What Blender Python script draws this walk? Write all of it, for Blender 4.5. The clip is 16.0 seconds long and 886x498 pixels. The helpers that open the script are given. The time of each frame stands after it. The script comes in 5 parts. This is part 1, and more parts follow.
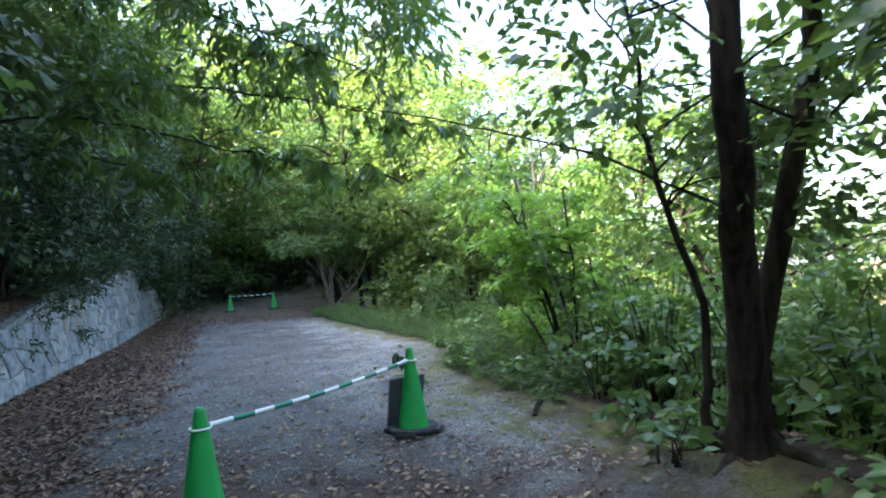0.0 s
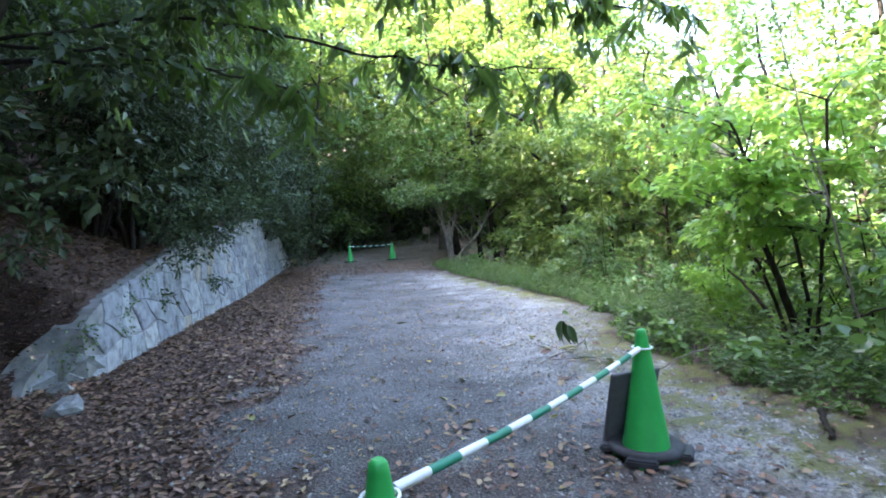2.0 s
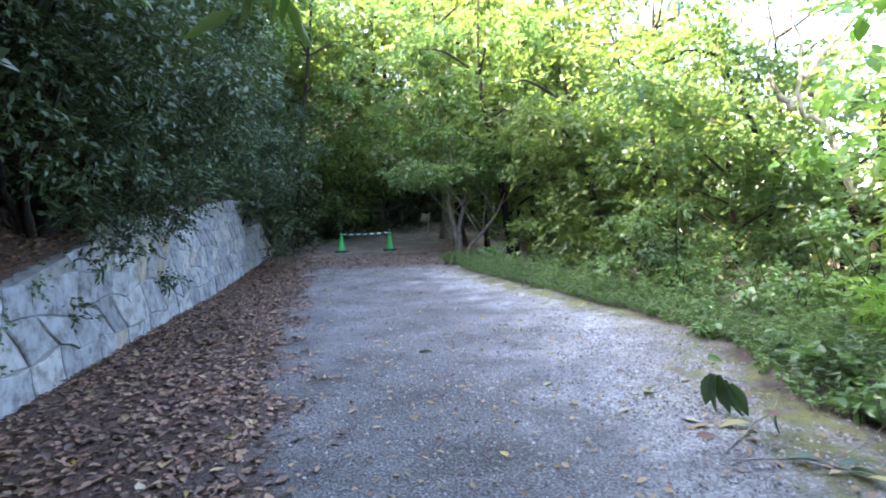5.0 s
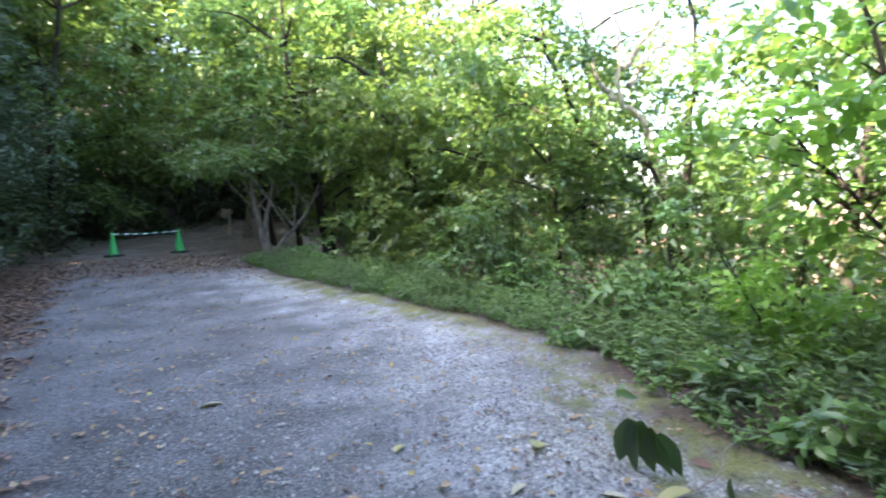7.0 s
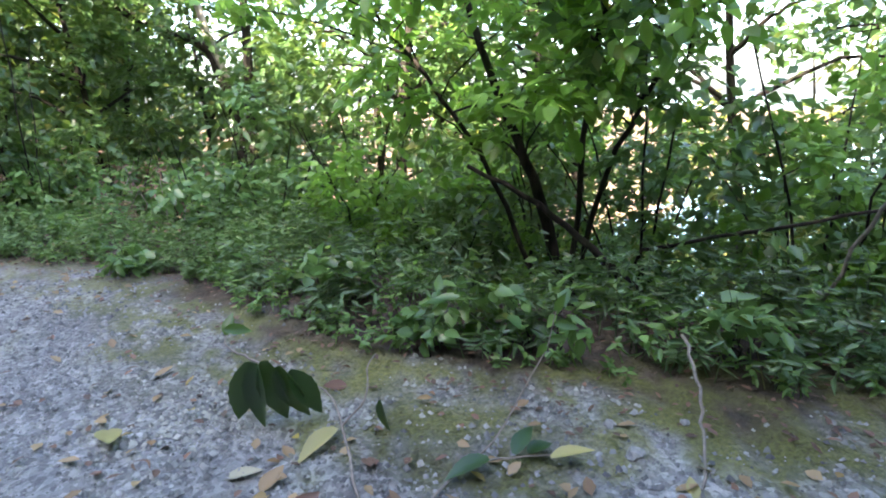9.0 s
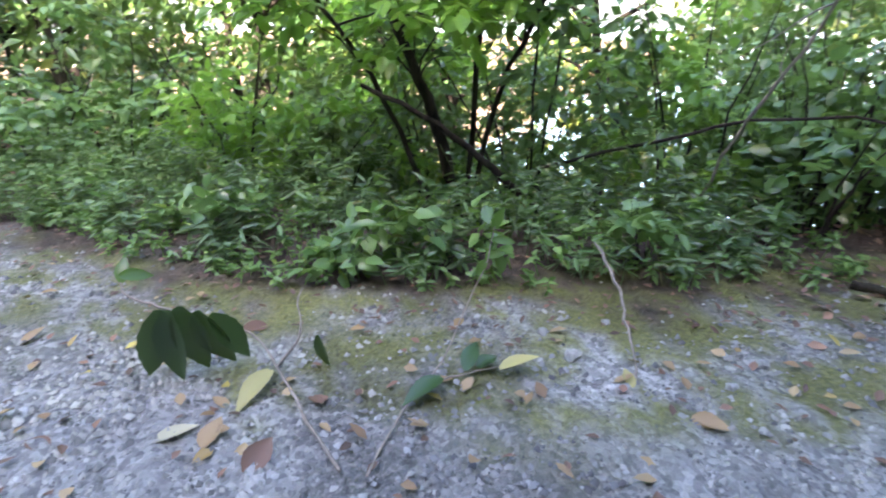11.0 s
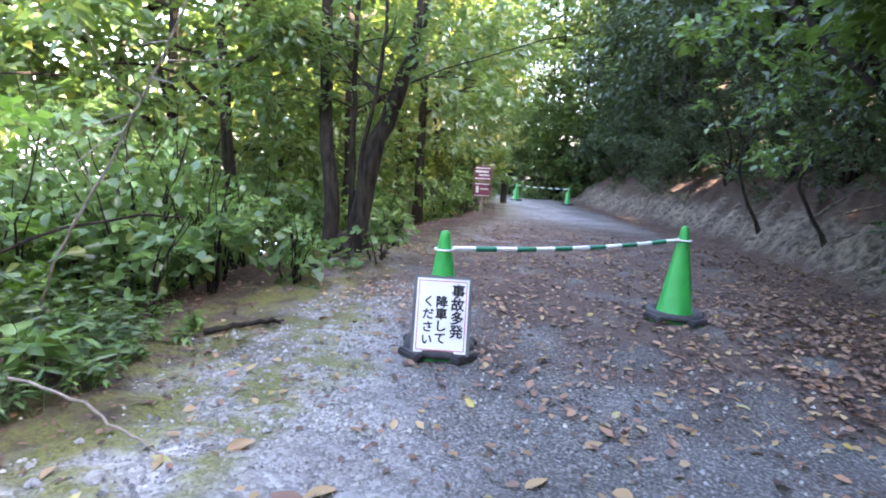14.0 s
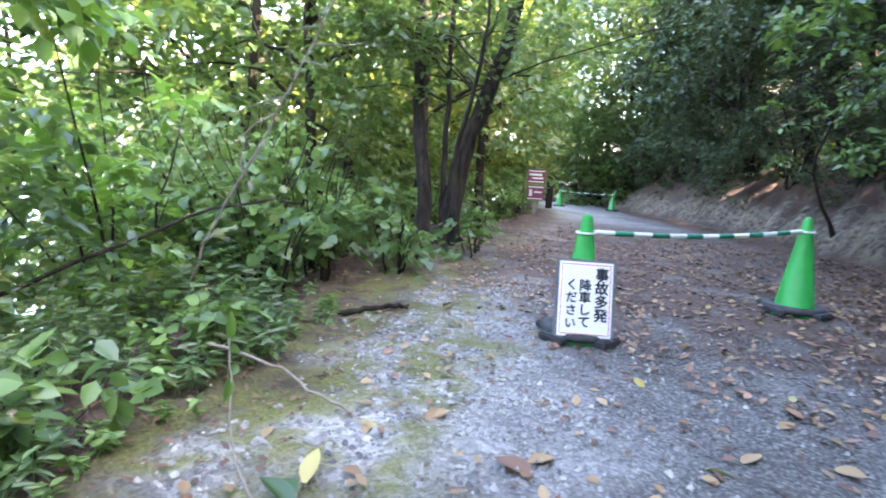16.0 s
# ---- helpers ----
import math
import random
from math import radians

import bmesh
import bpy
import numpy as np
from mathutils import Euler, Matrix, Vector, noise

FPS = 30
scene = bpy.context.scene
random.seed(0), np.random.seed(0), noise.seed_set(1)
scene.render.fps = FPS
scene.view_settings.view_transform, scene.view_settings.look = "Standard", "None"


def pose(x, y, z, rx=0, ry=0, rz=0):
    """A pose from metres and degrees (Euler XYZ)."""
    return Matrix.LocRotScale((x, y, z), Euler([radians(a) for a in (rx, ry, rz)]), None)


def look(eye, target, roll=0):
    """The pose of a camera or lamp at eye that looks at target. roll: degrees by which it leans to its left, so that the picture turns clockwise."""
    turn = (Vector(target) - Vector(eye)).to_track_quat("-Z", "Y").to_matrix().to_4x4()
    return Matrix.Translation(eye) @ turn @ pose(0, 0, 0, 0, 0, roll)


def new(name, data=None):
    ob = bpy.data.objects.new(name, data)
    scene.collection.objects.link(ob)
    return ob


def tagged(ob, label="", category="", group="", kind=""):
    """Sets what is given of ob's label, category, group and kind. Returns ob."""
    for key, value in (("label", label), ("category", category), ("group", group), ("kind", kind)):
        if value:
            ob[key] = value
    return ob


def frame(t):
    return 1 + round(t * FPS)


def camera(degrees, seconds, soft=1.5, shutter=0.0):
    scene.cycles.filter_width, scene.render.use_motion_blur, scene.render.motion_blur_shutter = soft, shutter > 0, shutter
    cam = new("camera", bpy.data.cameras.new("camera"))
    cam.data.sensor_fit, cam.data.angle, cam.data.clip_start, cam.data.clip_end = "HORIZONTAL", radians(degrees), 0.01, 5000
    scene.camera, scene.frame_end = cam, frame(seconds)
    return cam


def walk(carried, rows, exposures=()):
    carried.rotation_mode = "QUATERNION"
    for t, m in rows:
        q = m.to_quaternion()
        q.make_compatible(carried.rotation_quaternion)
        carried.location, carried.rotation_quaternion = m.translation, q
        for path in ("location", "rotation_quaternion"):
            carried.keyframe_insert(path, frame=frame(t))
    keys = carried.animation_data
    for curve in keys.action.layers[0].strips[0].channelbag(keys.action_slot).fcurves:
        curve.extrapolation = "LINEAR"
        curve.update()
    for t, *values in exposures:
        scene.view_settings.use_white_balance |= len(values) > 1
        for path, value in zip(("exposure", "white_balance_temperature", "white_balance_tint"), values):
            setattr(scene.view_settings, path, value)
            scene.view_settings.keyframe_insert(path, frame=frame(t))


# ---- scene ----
cam = camera(78.6, 16.0, soft=1.9, shutter=0.18)
# seconds, stops, kelvin, tint
EXPOSURES = [(0, 3.6, 6400, 9), (0.5, 4.0, 6430, 11), (1, 4.15, 6430, 13), (3.5, 4.3, 6500, 17), (6, 4.2, 6450, 20), (8, 3.65, 6300, 14), (8.7, 3.6, 6300, 14), (11, 4.1, 6400, 20), (12.5, 4.3, 6600, 24), (14.5, 4.82, 6650, 25), (16, 4.82, 6600, 21)]
PATH = [
    (0, (0.974, -0.398, 1.356), (0.795, 1.592, 1.444), -3.8),
    (0.5, (0.76, 0.006, 1.32), (0.399, 1.973, 1.337), -4.0),
    (1, (0.504, 0.277, 1.344), (0.033, 2.221, 1.311), -3.5),
    (1.5, (0.262, 0.644, 1.346), (-0.274, 2.57, 1.287), -3.4),
    (2, (0.012, 0.986, 1.357), (-0.555, 2.903, 1.293), -3.3),
    (2.5, (-0.222, 1.353, 1.359), (-0.794, 3.268, 1.293), -3.1),
    (3, (-0.463, 1.711, 1.384), (-1.053, 3.622, 1.327), -2.9),
    (3.5, (-0.675, 2.106, 1.377), (-1.267, 4.016, 1.328), -2.8),
    (3.7, (-0.742, 2.286, 1.364), (-1.33, 4.197, 1.312), -2.9),
    (5.8, (-1.597, 3.853, 1.412), (-2.025, 5.801, 1.268), -1.7),
    (6, (-1.642, 4.033, 1.404), (-2.036, 5.988, 1.257), -1.8),
    (6.5, (-1.632, 4.467, 1.396), (-1.907, 6.443, 1.249), -2.3),
    (7, (-1.556, 4.737, 1.339), (-1.406, 6.726, 1.184), -2.5),
    (7.2, (-1.481, 4.81, 1.334), (-1.058, 6.757, 1.166), -2.4),
    (7.3, (-1.457, 4.83, 1.296), (-0.889, 6.74, 1.123), -2.3),
    (7.5, (-1.402, 4.924, 1.265), (-0.537, 6.716, 1.065), -1.8),
    (8, (-1.338, 5.13, 1.278), (-0.021, 6.606, 0.986), -1.4),
    (8.5, (-1.313, 5.45, 1.221), (0.099, 6.801, 0.797), -0.7),
    (8.7, (-1.329, 5.499, 1.197), (0.098, 6.816, 0.719), -0.8),
    (10.8, (-1.36, 5.833, 1.074), (0.207, 6.781, 0.271), -0.1),
    (11, (-1.419, 5.819, 1.096), (0.24, 6.622, 0.318), 0.7),
    (11.5, (-1.471, 5.847, 1.115), (0.413, 6.079, 0.485), 2.2),
    (12, (-1.565, 5.937, 1.078), (0.33, 5.517, 0.594), 2.2),
    (12.5, (-1.644, 6.144, 1.09), (0.082, 5.234, 0.653), 3.0),
    (13, (-1.651, 6.302, 1.115), (-0.127, 5.079, 0.69), 3.1),
    (13.5, (-1.608, 6.495, 1.171), (-0.275, 5.061, 0.764), 3.4),
    (14, (-1.687, 6.731, 1.158), (-0.48, 5.173, 0.818), 3.3),
    (14.5, (-1.678, 6.933, 1.152), (-0.615, 5.267, 0.844), 3.3),
    (15, (-1.554, 7.101, 1.16), (-0.561, 5.386, 0.888), 3.4),
    (15.5, (-1.419, 7.214, 1.068), (-0.356, 5.543, 0.791), 3.4),
    (16, (-1.196, 7.16, 0.972), (0.09, 5.661, 0.658), 3.4),
]
walk(cam, [(t, look(eye, target, roll)) for t, eye, target, roll in PATH], exposures=EXPOSURES)

# ---- world and sun ----
SUN_AZ, SUN_EL = radians(193), radians(41)  # direction towards the sun, from +x towards +y
world = bpy.data.worlds.new("world")
scene.world = world
world.use_nodes = True
wn = world.node_tree.nodes
sky = wn.new("ShaderNodeTexSky")
sky.sky_type, sky.sun_disc = "NISHITA", False
sky.sun_elevation, sky.sun_rotation = SUN_EL, math.pi / 2 - SUN_AZ
sky.air_density, sky.dust_density = 1.0, 3.0
wn["Background"].inputs["Strength"].default_value = 0.13
world.node_tree.links.new(sky.outputs["Color"], wn["Background"].inputs["Color"])
sun = new("sun", bpy.data.lights.new("sun", "SUN"))
sun.data.energy, sun.data.angle, sun.data.color = 4.6, radians(0.5), (1.0, 0.89, 0.72)
sun_way = Vector((math.cos(SUN_AZ) * math.cos(SUN_EL), math.sin(SUN_AZ) * math.cos(SUN_EL), math.sin(SUN_EL)))
sun.matrix_world = look((0, 0, 40), Vector((0, 0, 40)) - sun_way)

# ---- materials ----


def material(name, build):
    m = bpy.data.materials.new(name)
    m.use_nodes = True
    nt = m.node_tree
    build(nt, nt.nodes, nt.links, nt.nodes["Principled BSDF"])
    return m


def ramp(nodes, stops):
    r = nodes.new("ShaderNodeValToRGB")
    el = r.color_ramp.elements
    while len(el) < len(stops):
        el.new(0.5)
    for e, (p, c) in zip(el, stops):
        e.position, e.color = p, (*c, 1)
    return r


def noise_node(nt, scale, detail=4, rough=0.55, vec="Object"):
    n = nt.nodes.new("ShaderNodeTexNoise")
    n.inputs["Scale"].default_value = scale
    n.inputs["Detail"].default_value = detail
    n.inputs["Roughness"].default_value = rough
    tc = nt.nodes.new("ShaderNodeTexCoord")
    nt.links.new(tc.outputs[vec], n.inputs["Vector"])
    return n


def bump(nt, height, strength, distance, target):
    b = nt.nodes.new("ShaderNodeBump")
    b.inputs["Strength"].default_value, b.inputs["Distance"].default_value = strength, distance
    nt.links.new(height, b.inputs["Height"])
    nt.links.new(b.outputs["Normal"], target.inputs["Normal"])


def mix(nt, fac, a, b):
    m = nt.nodes.new("ShaderNodeMix")
    m.data_type = "RGBA"
    if isinstance(fac, float):
        m.inputs["Factor"].default_value = fac
    else:
        nt.links.new(fac, m.inputs["Factor"])
    for sock, v in (("A", a), ("B", b)):
        target = [i for i in m.inputs if i.name == sock and i.type == "RGBA"][0]
        if isinstance(v, tuple):
            target.default_value = (*v, 1)
        else:
            nt.links.new(v, target)
    return [o for o in m.outputs if o.type == "RGBA"][0]


def leaf_material(name, dark, light, odd, gloss=0.38, through_light=0.35, odd_share=0.06):
    """Leaf colour by island, a glossy face and some light through the blade."""
    def build(nt, nodes, links, bsdf):
        geo = nodes.new("ShaderNodeNewGeometry")
        r = ramp(nodes, [(0.0, odd), (odd_share, dark), (1.0, light)])
        links.new(geo.outputs["Random Per Island"], r.inputs["Fac"])
        big = noise_node(nt, 0.9, 2)
        tone = ramp(nodes, [(0.3, (0.7, 0.72, 0.75)), (0.7, (1.15, 1.15, 1.0))])
        links.new(big.outputs["Fac"], tone.inputs["Fac"])
        mul = nodes.new("ShaderNodeMix")
        mul.data_type, mul.blend_type = "RGBA", "MULTIPLY"
        mul.inputs["Factor"].default_value = 1.0
        links.new(r.outputs["Color"], [i for i in mul.inputs if i.name == "A" and i.type == "RGBA"][0])
        links.new(tone.outputs["Color"], [i for i in mul.inputs if i.name == "B" and i.type == "RGBA"][0])
        col = [o for o in mul.outputs if o.type == "RGBA"][0]
        links.new(col, bsdf.inputs["Base Color"])
        bsdf.inputs["Roughness"].default_value = gloss
        bsdf.inputs["Specular IOR Level"].default_value = 0.6
        tr = nodes.new("ShaderNodeBsdfTranslucent")
        warm = mix(nt, 0.5, col, (0.28, 0.42, 0.07))
        links.new(warm, tr.inputs["Color"])
        ms = nodes.new("ShaderNodeMixShader")
        ms.inputs["Fac"].default_value = through_light
        links.new(bsdf.outputs["BSDF"], ms.inputs[1])
        links.new(tr.outputs["BSDF"], ms.inputs[2])
        links.new(ms.outputs["Shader"], nodes["Material Output"].inputs["Surface"])
    return material(name, build)


def plain(name, col, rough=0.6, var=0.15, scale=12.0, bumpy=0.2, metal=0.0):
    def build(nt, nodes, links, bsdf):
        n = noise_node(nt, scale, 6)
        dark = tuple(c * (1 - var) for c in col)
        lite = tuple(min(1, c * (1 + var)) for c in col)
        r = ramp(nodes, [(0.3, dark), (0.7, lite)])
        links.new(n.outputs["Fac"], r.inputs["Fac"])
        links.new(r.outputs["Color"], bsdf.inputs["Base Color"])
        bsdf.inputs["Roughness"].default_value, bsdf.inputs["Metallic"].default_value = rough, metal
        if bumpy:
            fine = noise_node(nt, scale * 6, 4)
            bump(nt, fine.outputs["Fac"], bumpy, 0.004, bsdf)
    return material(name, build)


def bark_material(name, dark, light, moss=0.25):
    def build(nt, nodes, links, bsdf):
        tc = nodes.new("ShaderNodeTexCoord")
        mp = nodes.new("ShaderNodeMapping")
        mp.inputs["Scale"].default_value = (26, 26, 5)
        links.new(tc.outputs["Object"], mp.inputs["Vector"])
        n = nodes.new("ShaderNodeTexNoise")
        n.inputs["Scale"].default_value, n.inputs["Detail"].default_value = 1.0, 7
        links.new(mp.outputs["Vector"], n.inputs["Vector"])
        r = ramp(nodes, [(0.35, dark), (0.68, light)])
        links.new(n.outputs["Fac"], r.inputs["Fac"])
        patch = noise_node(nt, 3.0, 5)
        pr = ramp(nodes, [(0.52, (0, 0, 0)), (0.7, (moss, moss, moss))])
        links.new(patch.outputs["Fac"], pr.inputs["Fac"])
        links.new(mix(nt, pr.outputs["Color"], r.outputs["Color"], (0.08, 0.10, 0.045)), bsdf.inputs["Base Color"])
        bsdf.inputs["Roughness"].default_value, bsdf.inputs["Specular IOR Level"].default_value = 0.88, 0.2
        bump(nt, n.outputs["Fac"], 0.8, 0.02, bsdf)
    return material(name, build)


def ground_build(nt, nodes, links, bsdf):
    def attr(name):
        a = nodes.new("ShaderNodeAttribute")
        a.attribute_name = name
        return a.outputs["Fac"]
    fine = noise_node(nt, 60, 8, 0.7)
    mid = noise_node(nt, 9, 6, 0.6)
    wide = noise_node(nt, 1.3, 5)
    vor = nodes.new("ShaderNodeTexVoronoi")
    vor.inputs["Scale"].default_value = 48
    tc = nodes.new("ShaderNodeTexCoord")
    links.new(tc.outputs["Object"], vor.inputs["Vector"])
    soil = ramp(nodes, [(0.3, (0.035, 0.025, 0.018)), (0.7, (0.12, 0.085, 0.06))])
    links.new(mid.outputs["Fac"], soil.inputs["Fac"])
    asph = ramp(nodes, [(0.36, (0.05, 0.05, 0.051)), (0.5, (0.125, 0.123, 0.12)), (0.66, (0.36, 0.345, 0.325))])
    links.new(fine.outputs["Fac"], asph.inputs["Fac"])
    grit = ramp(nodes, [(0.15, (0.10, 0.102, 0.106)), (0.5, (0.32, 0.32, 0.315)), (0.85, (0.66, 0.655, 0.64))])
    links.new(vor.outputs["Color"], grit.inputs["Fac"])
    grit2 = mix(nt, fine.outputs["Fac"], grit.outputs["Color"], (0.26, 0.257, 0.258))
    mossc = ramp(nodes, [(0.3, (0.085, 0.085, 0.028)), (0.65, (0.21, 0.22, 0.045))])
    links.new(fine.outputs["Fac"], mossc.inputs["Fac"])
    litter = ramp(nodes, [(0.3, (0.03, 0.018, 0.014)), (0.5, (0.085, 0.05, 0.037)), (0.75, (0.19, 0.12, 0.088))])
    links.new(fine.outputs["Fac"], litter.inputs["Fac"])
    c = mix(nt, attr("road"), soil.outputs["Color"], asph.outputs["Color"])
    c = mix(nt, attr("gravel"), c, grit2)
    c = mix(nt, attr("moss"), c, mossc.outputs["Color"])
    c = mix(nt, attr("litter"), c, litter.outputs["Color"])
    pale = ramp(nodes, [(0.38, (0.06, 0.048, 0.036)), (0.62, (0.27, 0.22, 0.17))])
    links.new(mid.outputs["Fac"], pale.inputs["Fac"])
    c = mix(nt, attr("dirt"), c, pale.outputs["Color"])
    woodc = ramp(nodes, [(0.3, (0.05, 0.03, 0.016)), (0.5, (0.13, 0.075, 0.035)), (0.72, (0.27, 0.155, 0.075))])
    links.new(mid.outputs["Fac"], woodc.inputs["Fac"])
    c = mix(nt, attr("wood"), c, woodc.outputs["Color"])
    tone = ramp(nodes, [(0.32, (0.62, 0.61, 0.6)), (0.5, (0.95, 0.95, 0.95)), (0.68, (1.25, 1.25, 1.27))])
    links.new(wide.outputs["Fac"], tone.inputs["Fac"])
    mul = nodes.new("ShaderNodeMix")
    mul.data_type, mul.blend_type = "RGBA", "MULTIPLY"
    mul.inputs["Factor"].default_value = 1.0
    links.new(c, [i for i in mul.inputs if i.name == "A" and i.type == "RGBA"][0])
    links.new(tone.outputs["Color"], [i for i in mul.inputs if i.name == "B" and i.type == "RGBA"][0])
    links.new([o for o in mul.outputs if o.type == "RGBA"][0], bsdf.inputs["Base Color"])
    bsdf.inputs["Roughness"].default_value = 0.9
    inv = nodes.new("ShaderNodeMath")
    inv.operation = "MULTIPLY_ADD"
    inv.inputs[1].default_value = -0.6
    links.new(vor.outputs["Distance"], inv.inputs[0])
    links.new(fine.outputs["Fac"], inv.inputs[2])
    bump(nt, inv.outputs["Value"], 1.0, 0.022, bsdf)


M_GROUND = material("ground", ground_build)
M_BARK = bark_material("bark", (0.012, 0.0095, 0.008), (0.045, 0.035, 0.027))
M_BARK_PALE = bark_material("pale bark", (0.10, 0.085, 0.07), (0.30, 0.26, 0.21), 0.1)
# very pale bark with the sunlight on bare limbs put into its colour
M_BARK_SUNLIT = bark_material("sunlit-toned bark", (0.30, 0.25, 0.19), (0.62, 0.55, 0.45), 0.0)
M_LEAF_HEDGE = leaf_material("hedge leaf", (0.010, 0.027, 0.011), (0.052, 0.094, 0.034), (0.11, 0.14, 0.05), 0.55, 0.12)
M_LEAF_SHRUB = leaf_material("shrub leaf", (0.08, 0.17, 0.065), (0.23, 0.37, 0.135), (0.22, 0.28, 0.07), 0.24, 0.42)
# base colour raised to imitate light shining through the leaves
M_LEAF_BACKLIT = leaf_material("bright backlight-toned leaf", (0.13, 0.30, 0.04), (0.31, 0.54, 0.09), (0.28, 0.32, 0.06), 0.32, 0.55)
M_LEAF_LOW = leaf_material("low leaf", (0.035, 0.085, 0.037), (0.15, 0.24, 0.11), (0.2, 0.17, 0.06), 0.28, 0.3)
M_LEAF_HERB = leaf_material("herb leaf", (0.09, 0.17, 0.06), (0.19, 0.29, 0.11), (0.22, 0.2, 0.08), 0.5, 0.35)
M_LEAF_CROWN = leaf_material("crown leaf", (0.035, 0.085, 0.028), (0.12, 0.21, 0.06), (0.26, 0.24, 0.05), 0.4, 0.38)
M_LEAF_BROAD = leaf_material("broad bluish leaf", (0.06, 0.13, 0.05), (0.16, 0.28, 0.11), (0.24, 0.28, 0.09), 0.24, 0.42)
M_LEAF_FAR = leaf_material("far crown leaf", (0.045, 0.088, 0.02), (0.14, 0.20, 0.045), (0.28, 0.24, 0.07), 0.5, 0.42)
# yellowed copy of the far crown leaf: sunlight painted into the colour
M_LEAF_SUN_TONED = leaf_material("sun-toned crown leaf", (0.10, 0.13, 0.02), (0.30, 0.29, 0.06), (0.42, 0.30, 0.09), 0.5, 0.45)
M_LEAF_LONG = leaf_material("long glossy leaf", (0.03, 0.075, 0.018), (0.09, 0.19, 0.035), (0.12, 0.2, 0.04), 0.28, 0.4)
M_DEAD = leaf_material("dead leaf", (0.05, 0.024, 0.018), (0.34, 0.185, 0.12), (0.45, 0.32, 0.18), 0.6, 0.03, 0.1)
M_DEAD_PALE = leaf_material("pale dead leaf", (0.22, 0.12, 0.06), (0.40, 0.28, 0.16), (0.5, 0.4, 0.1), 0.6, 0.15)
M_DEAD_BROWN = leaf_material("brown dead leaf", (0.06, 0.03, 0.02), (0.20, 0.10, 0.065), (0.26, 0.15, 0.09), 0.6, 0.03)
M_DEAD_CREAM = leaf_material("cream dead leaf", (0.36, 0.32, 0.22), (0.48, 0.43, 0.32), (0.4, 0.36, 0.26), 0.6, 0.12)
M_LEAF_YELLOW = leaf_material("yellow leaf", (0.30, 0.27, 0.10), (0.42, 0.37, 0.17), (0.45, 0.4, 0.18), 0.5, 0.2)
M_CONE = plain("green plastic", (0.02, 0.36, 0.07), 0.42, 0.12, 9, 0.05)
M_BAR_GREEN = plain("dark green plastic", (0.01, 0.20, 0.11), 0.4, 0.1, 20, 0.05)
M_WHITE = plain("white plastic", (0.78, 0.79, 0.78), 0.45, 0.06, 30, 0.05)
M_RUBBER = plain("black rubber", (0.035, 0.036, 0.04), 0.7, 0.5, 14, 0.4)
M_SIGN_BACK = plain("grey board", (0.12, 0.12, 0.125), 0.6, 0.15, 20, 0.1)
M_PAPER = plain("white sheet", (0.82, 0.82, 0.84), 0.25, 0.03, 8, 0.0)
M_RED = plain("red print", (0.5, 0.05, 0.07), 0.4, 0.05, 8, 0.0)
M_INK = plain("black print", (0.015, 0.014, 0.02), 0.4, 0.1, 8, 0.0)
M_MAROON = plain("maroon print", (0.18, 0.045, 0.07), 0.5, 0.15, 8, 0.0)
M_TWIG = plain("dry twig", (0.22, 0.19, 0.16), 0.8, 0.3, 30, 0.4)
M_POST = plain("weathered post", (0.25, 0.22, 0.18), 0.85, 0.3, 20, 0.5)


def wallstone_build(nt, nodes, links, bsdf):
    info = nodes.new("ShaderNodeObjectInfo")
    r = ramp(nodes, [(0.0, (0.24, 0.25, 0.26)), (0.6, (0.36, 0.37, 0.375)), (0.88, (0.42, 0.41, 0.385)), (1.0, (0.33, 0.27, 0.19))])
    links.new(info.outputs["Random"], r.inputs["Fac"])
    n = noise_node(nt, 7, 8, 0.65)
    st = ramp(nodes, [(0.36, (0.45, 0.44, 0.41)), (0.5, (0.9, 0.9, 0.9)), (0.64, (1.15, 1.15, 1.15))])
    links.new(n.outputs["Fac"], st.inputs["Fac"])
    mul = nodes.new("ShaderNodeMix")
    mul.data_type, mul.blend_type = "RGBA", "MULTIPLY"
    mul.inputs["Factor"].default_value = 1.0
    links.new(r.outputs["Color"], [i for i in mul.inputs if i.name == "A" and i.type == "RGBA"][0])
    links.new(st.outputs["Color"], [i for i in mul.inputs if i.name == "B" and i.type == "RGBA"][0])
    links.new([o for o in mul.outputs if o.type == "RGBA"][0], bsdf.inputs["Base Color"])
    bsdf.inputs["Roughness"].default_value = 0.85
    fine = noise_node(nt, 30, 8, 0.7)
    bump(nt, fine.outputs["Fac"], 0.6, 0.012, bsdf)


M_STONE = material("wall stone", wallstone_build)
M_MORTAR = plain("mortar", (0.22, 0.215, 0.2), 0.9, 0.35, 8, 0.6)
M_ROCK = plain("grey rock", (0.27, 0.27, 0.265), 0.85, 0.35, 25, 0.6)
M_PEBBLE = leaf_material("pebble", (0.08, 0.08, 0.085), (0.36, 0.355, 0.35), (0.45, 0.45, 0.45), 0.8, 0.0, 0.04)

# ---- mesh helpers ----
rng = np.random.default_rng(7)


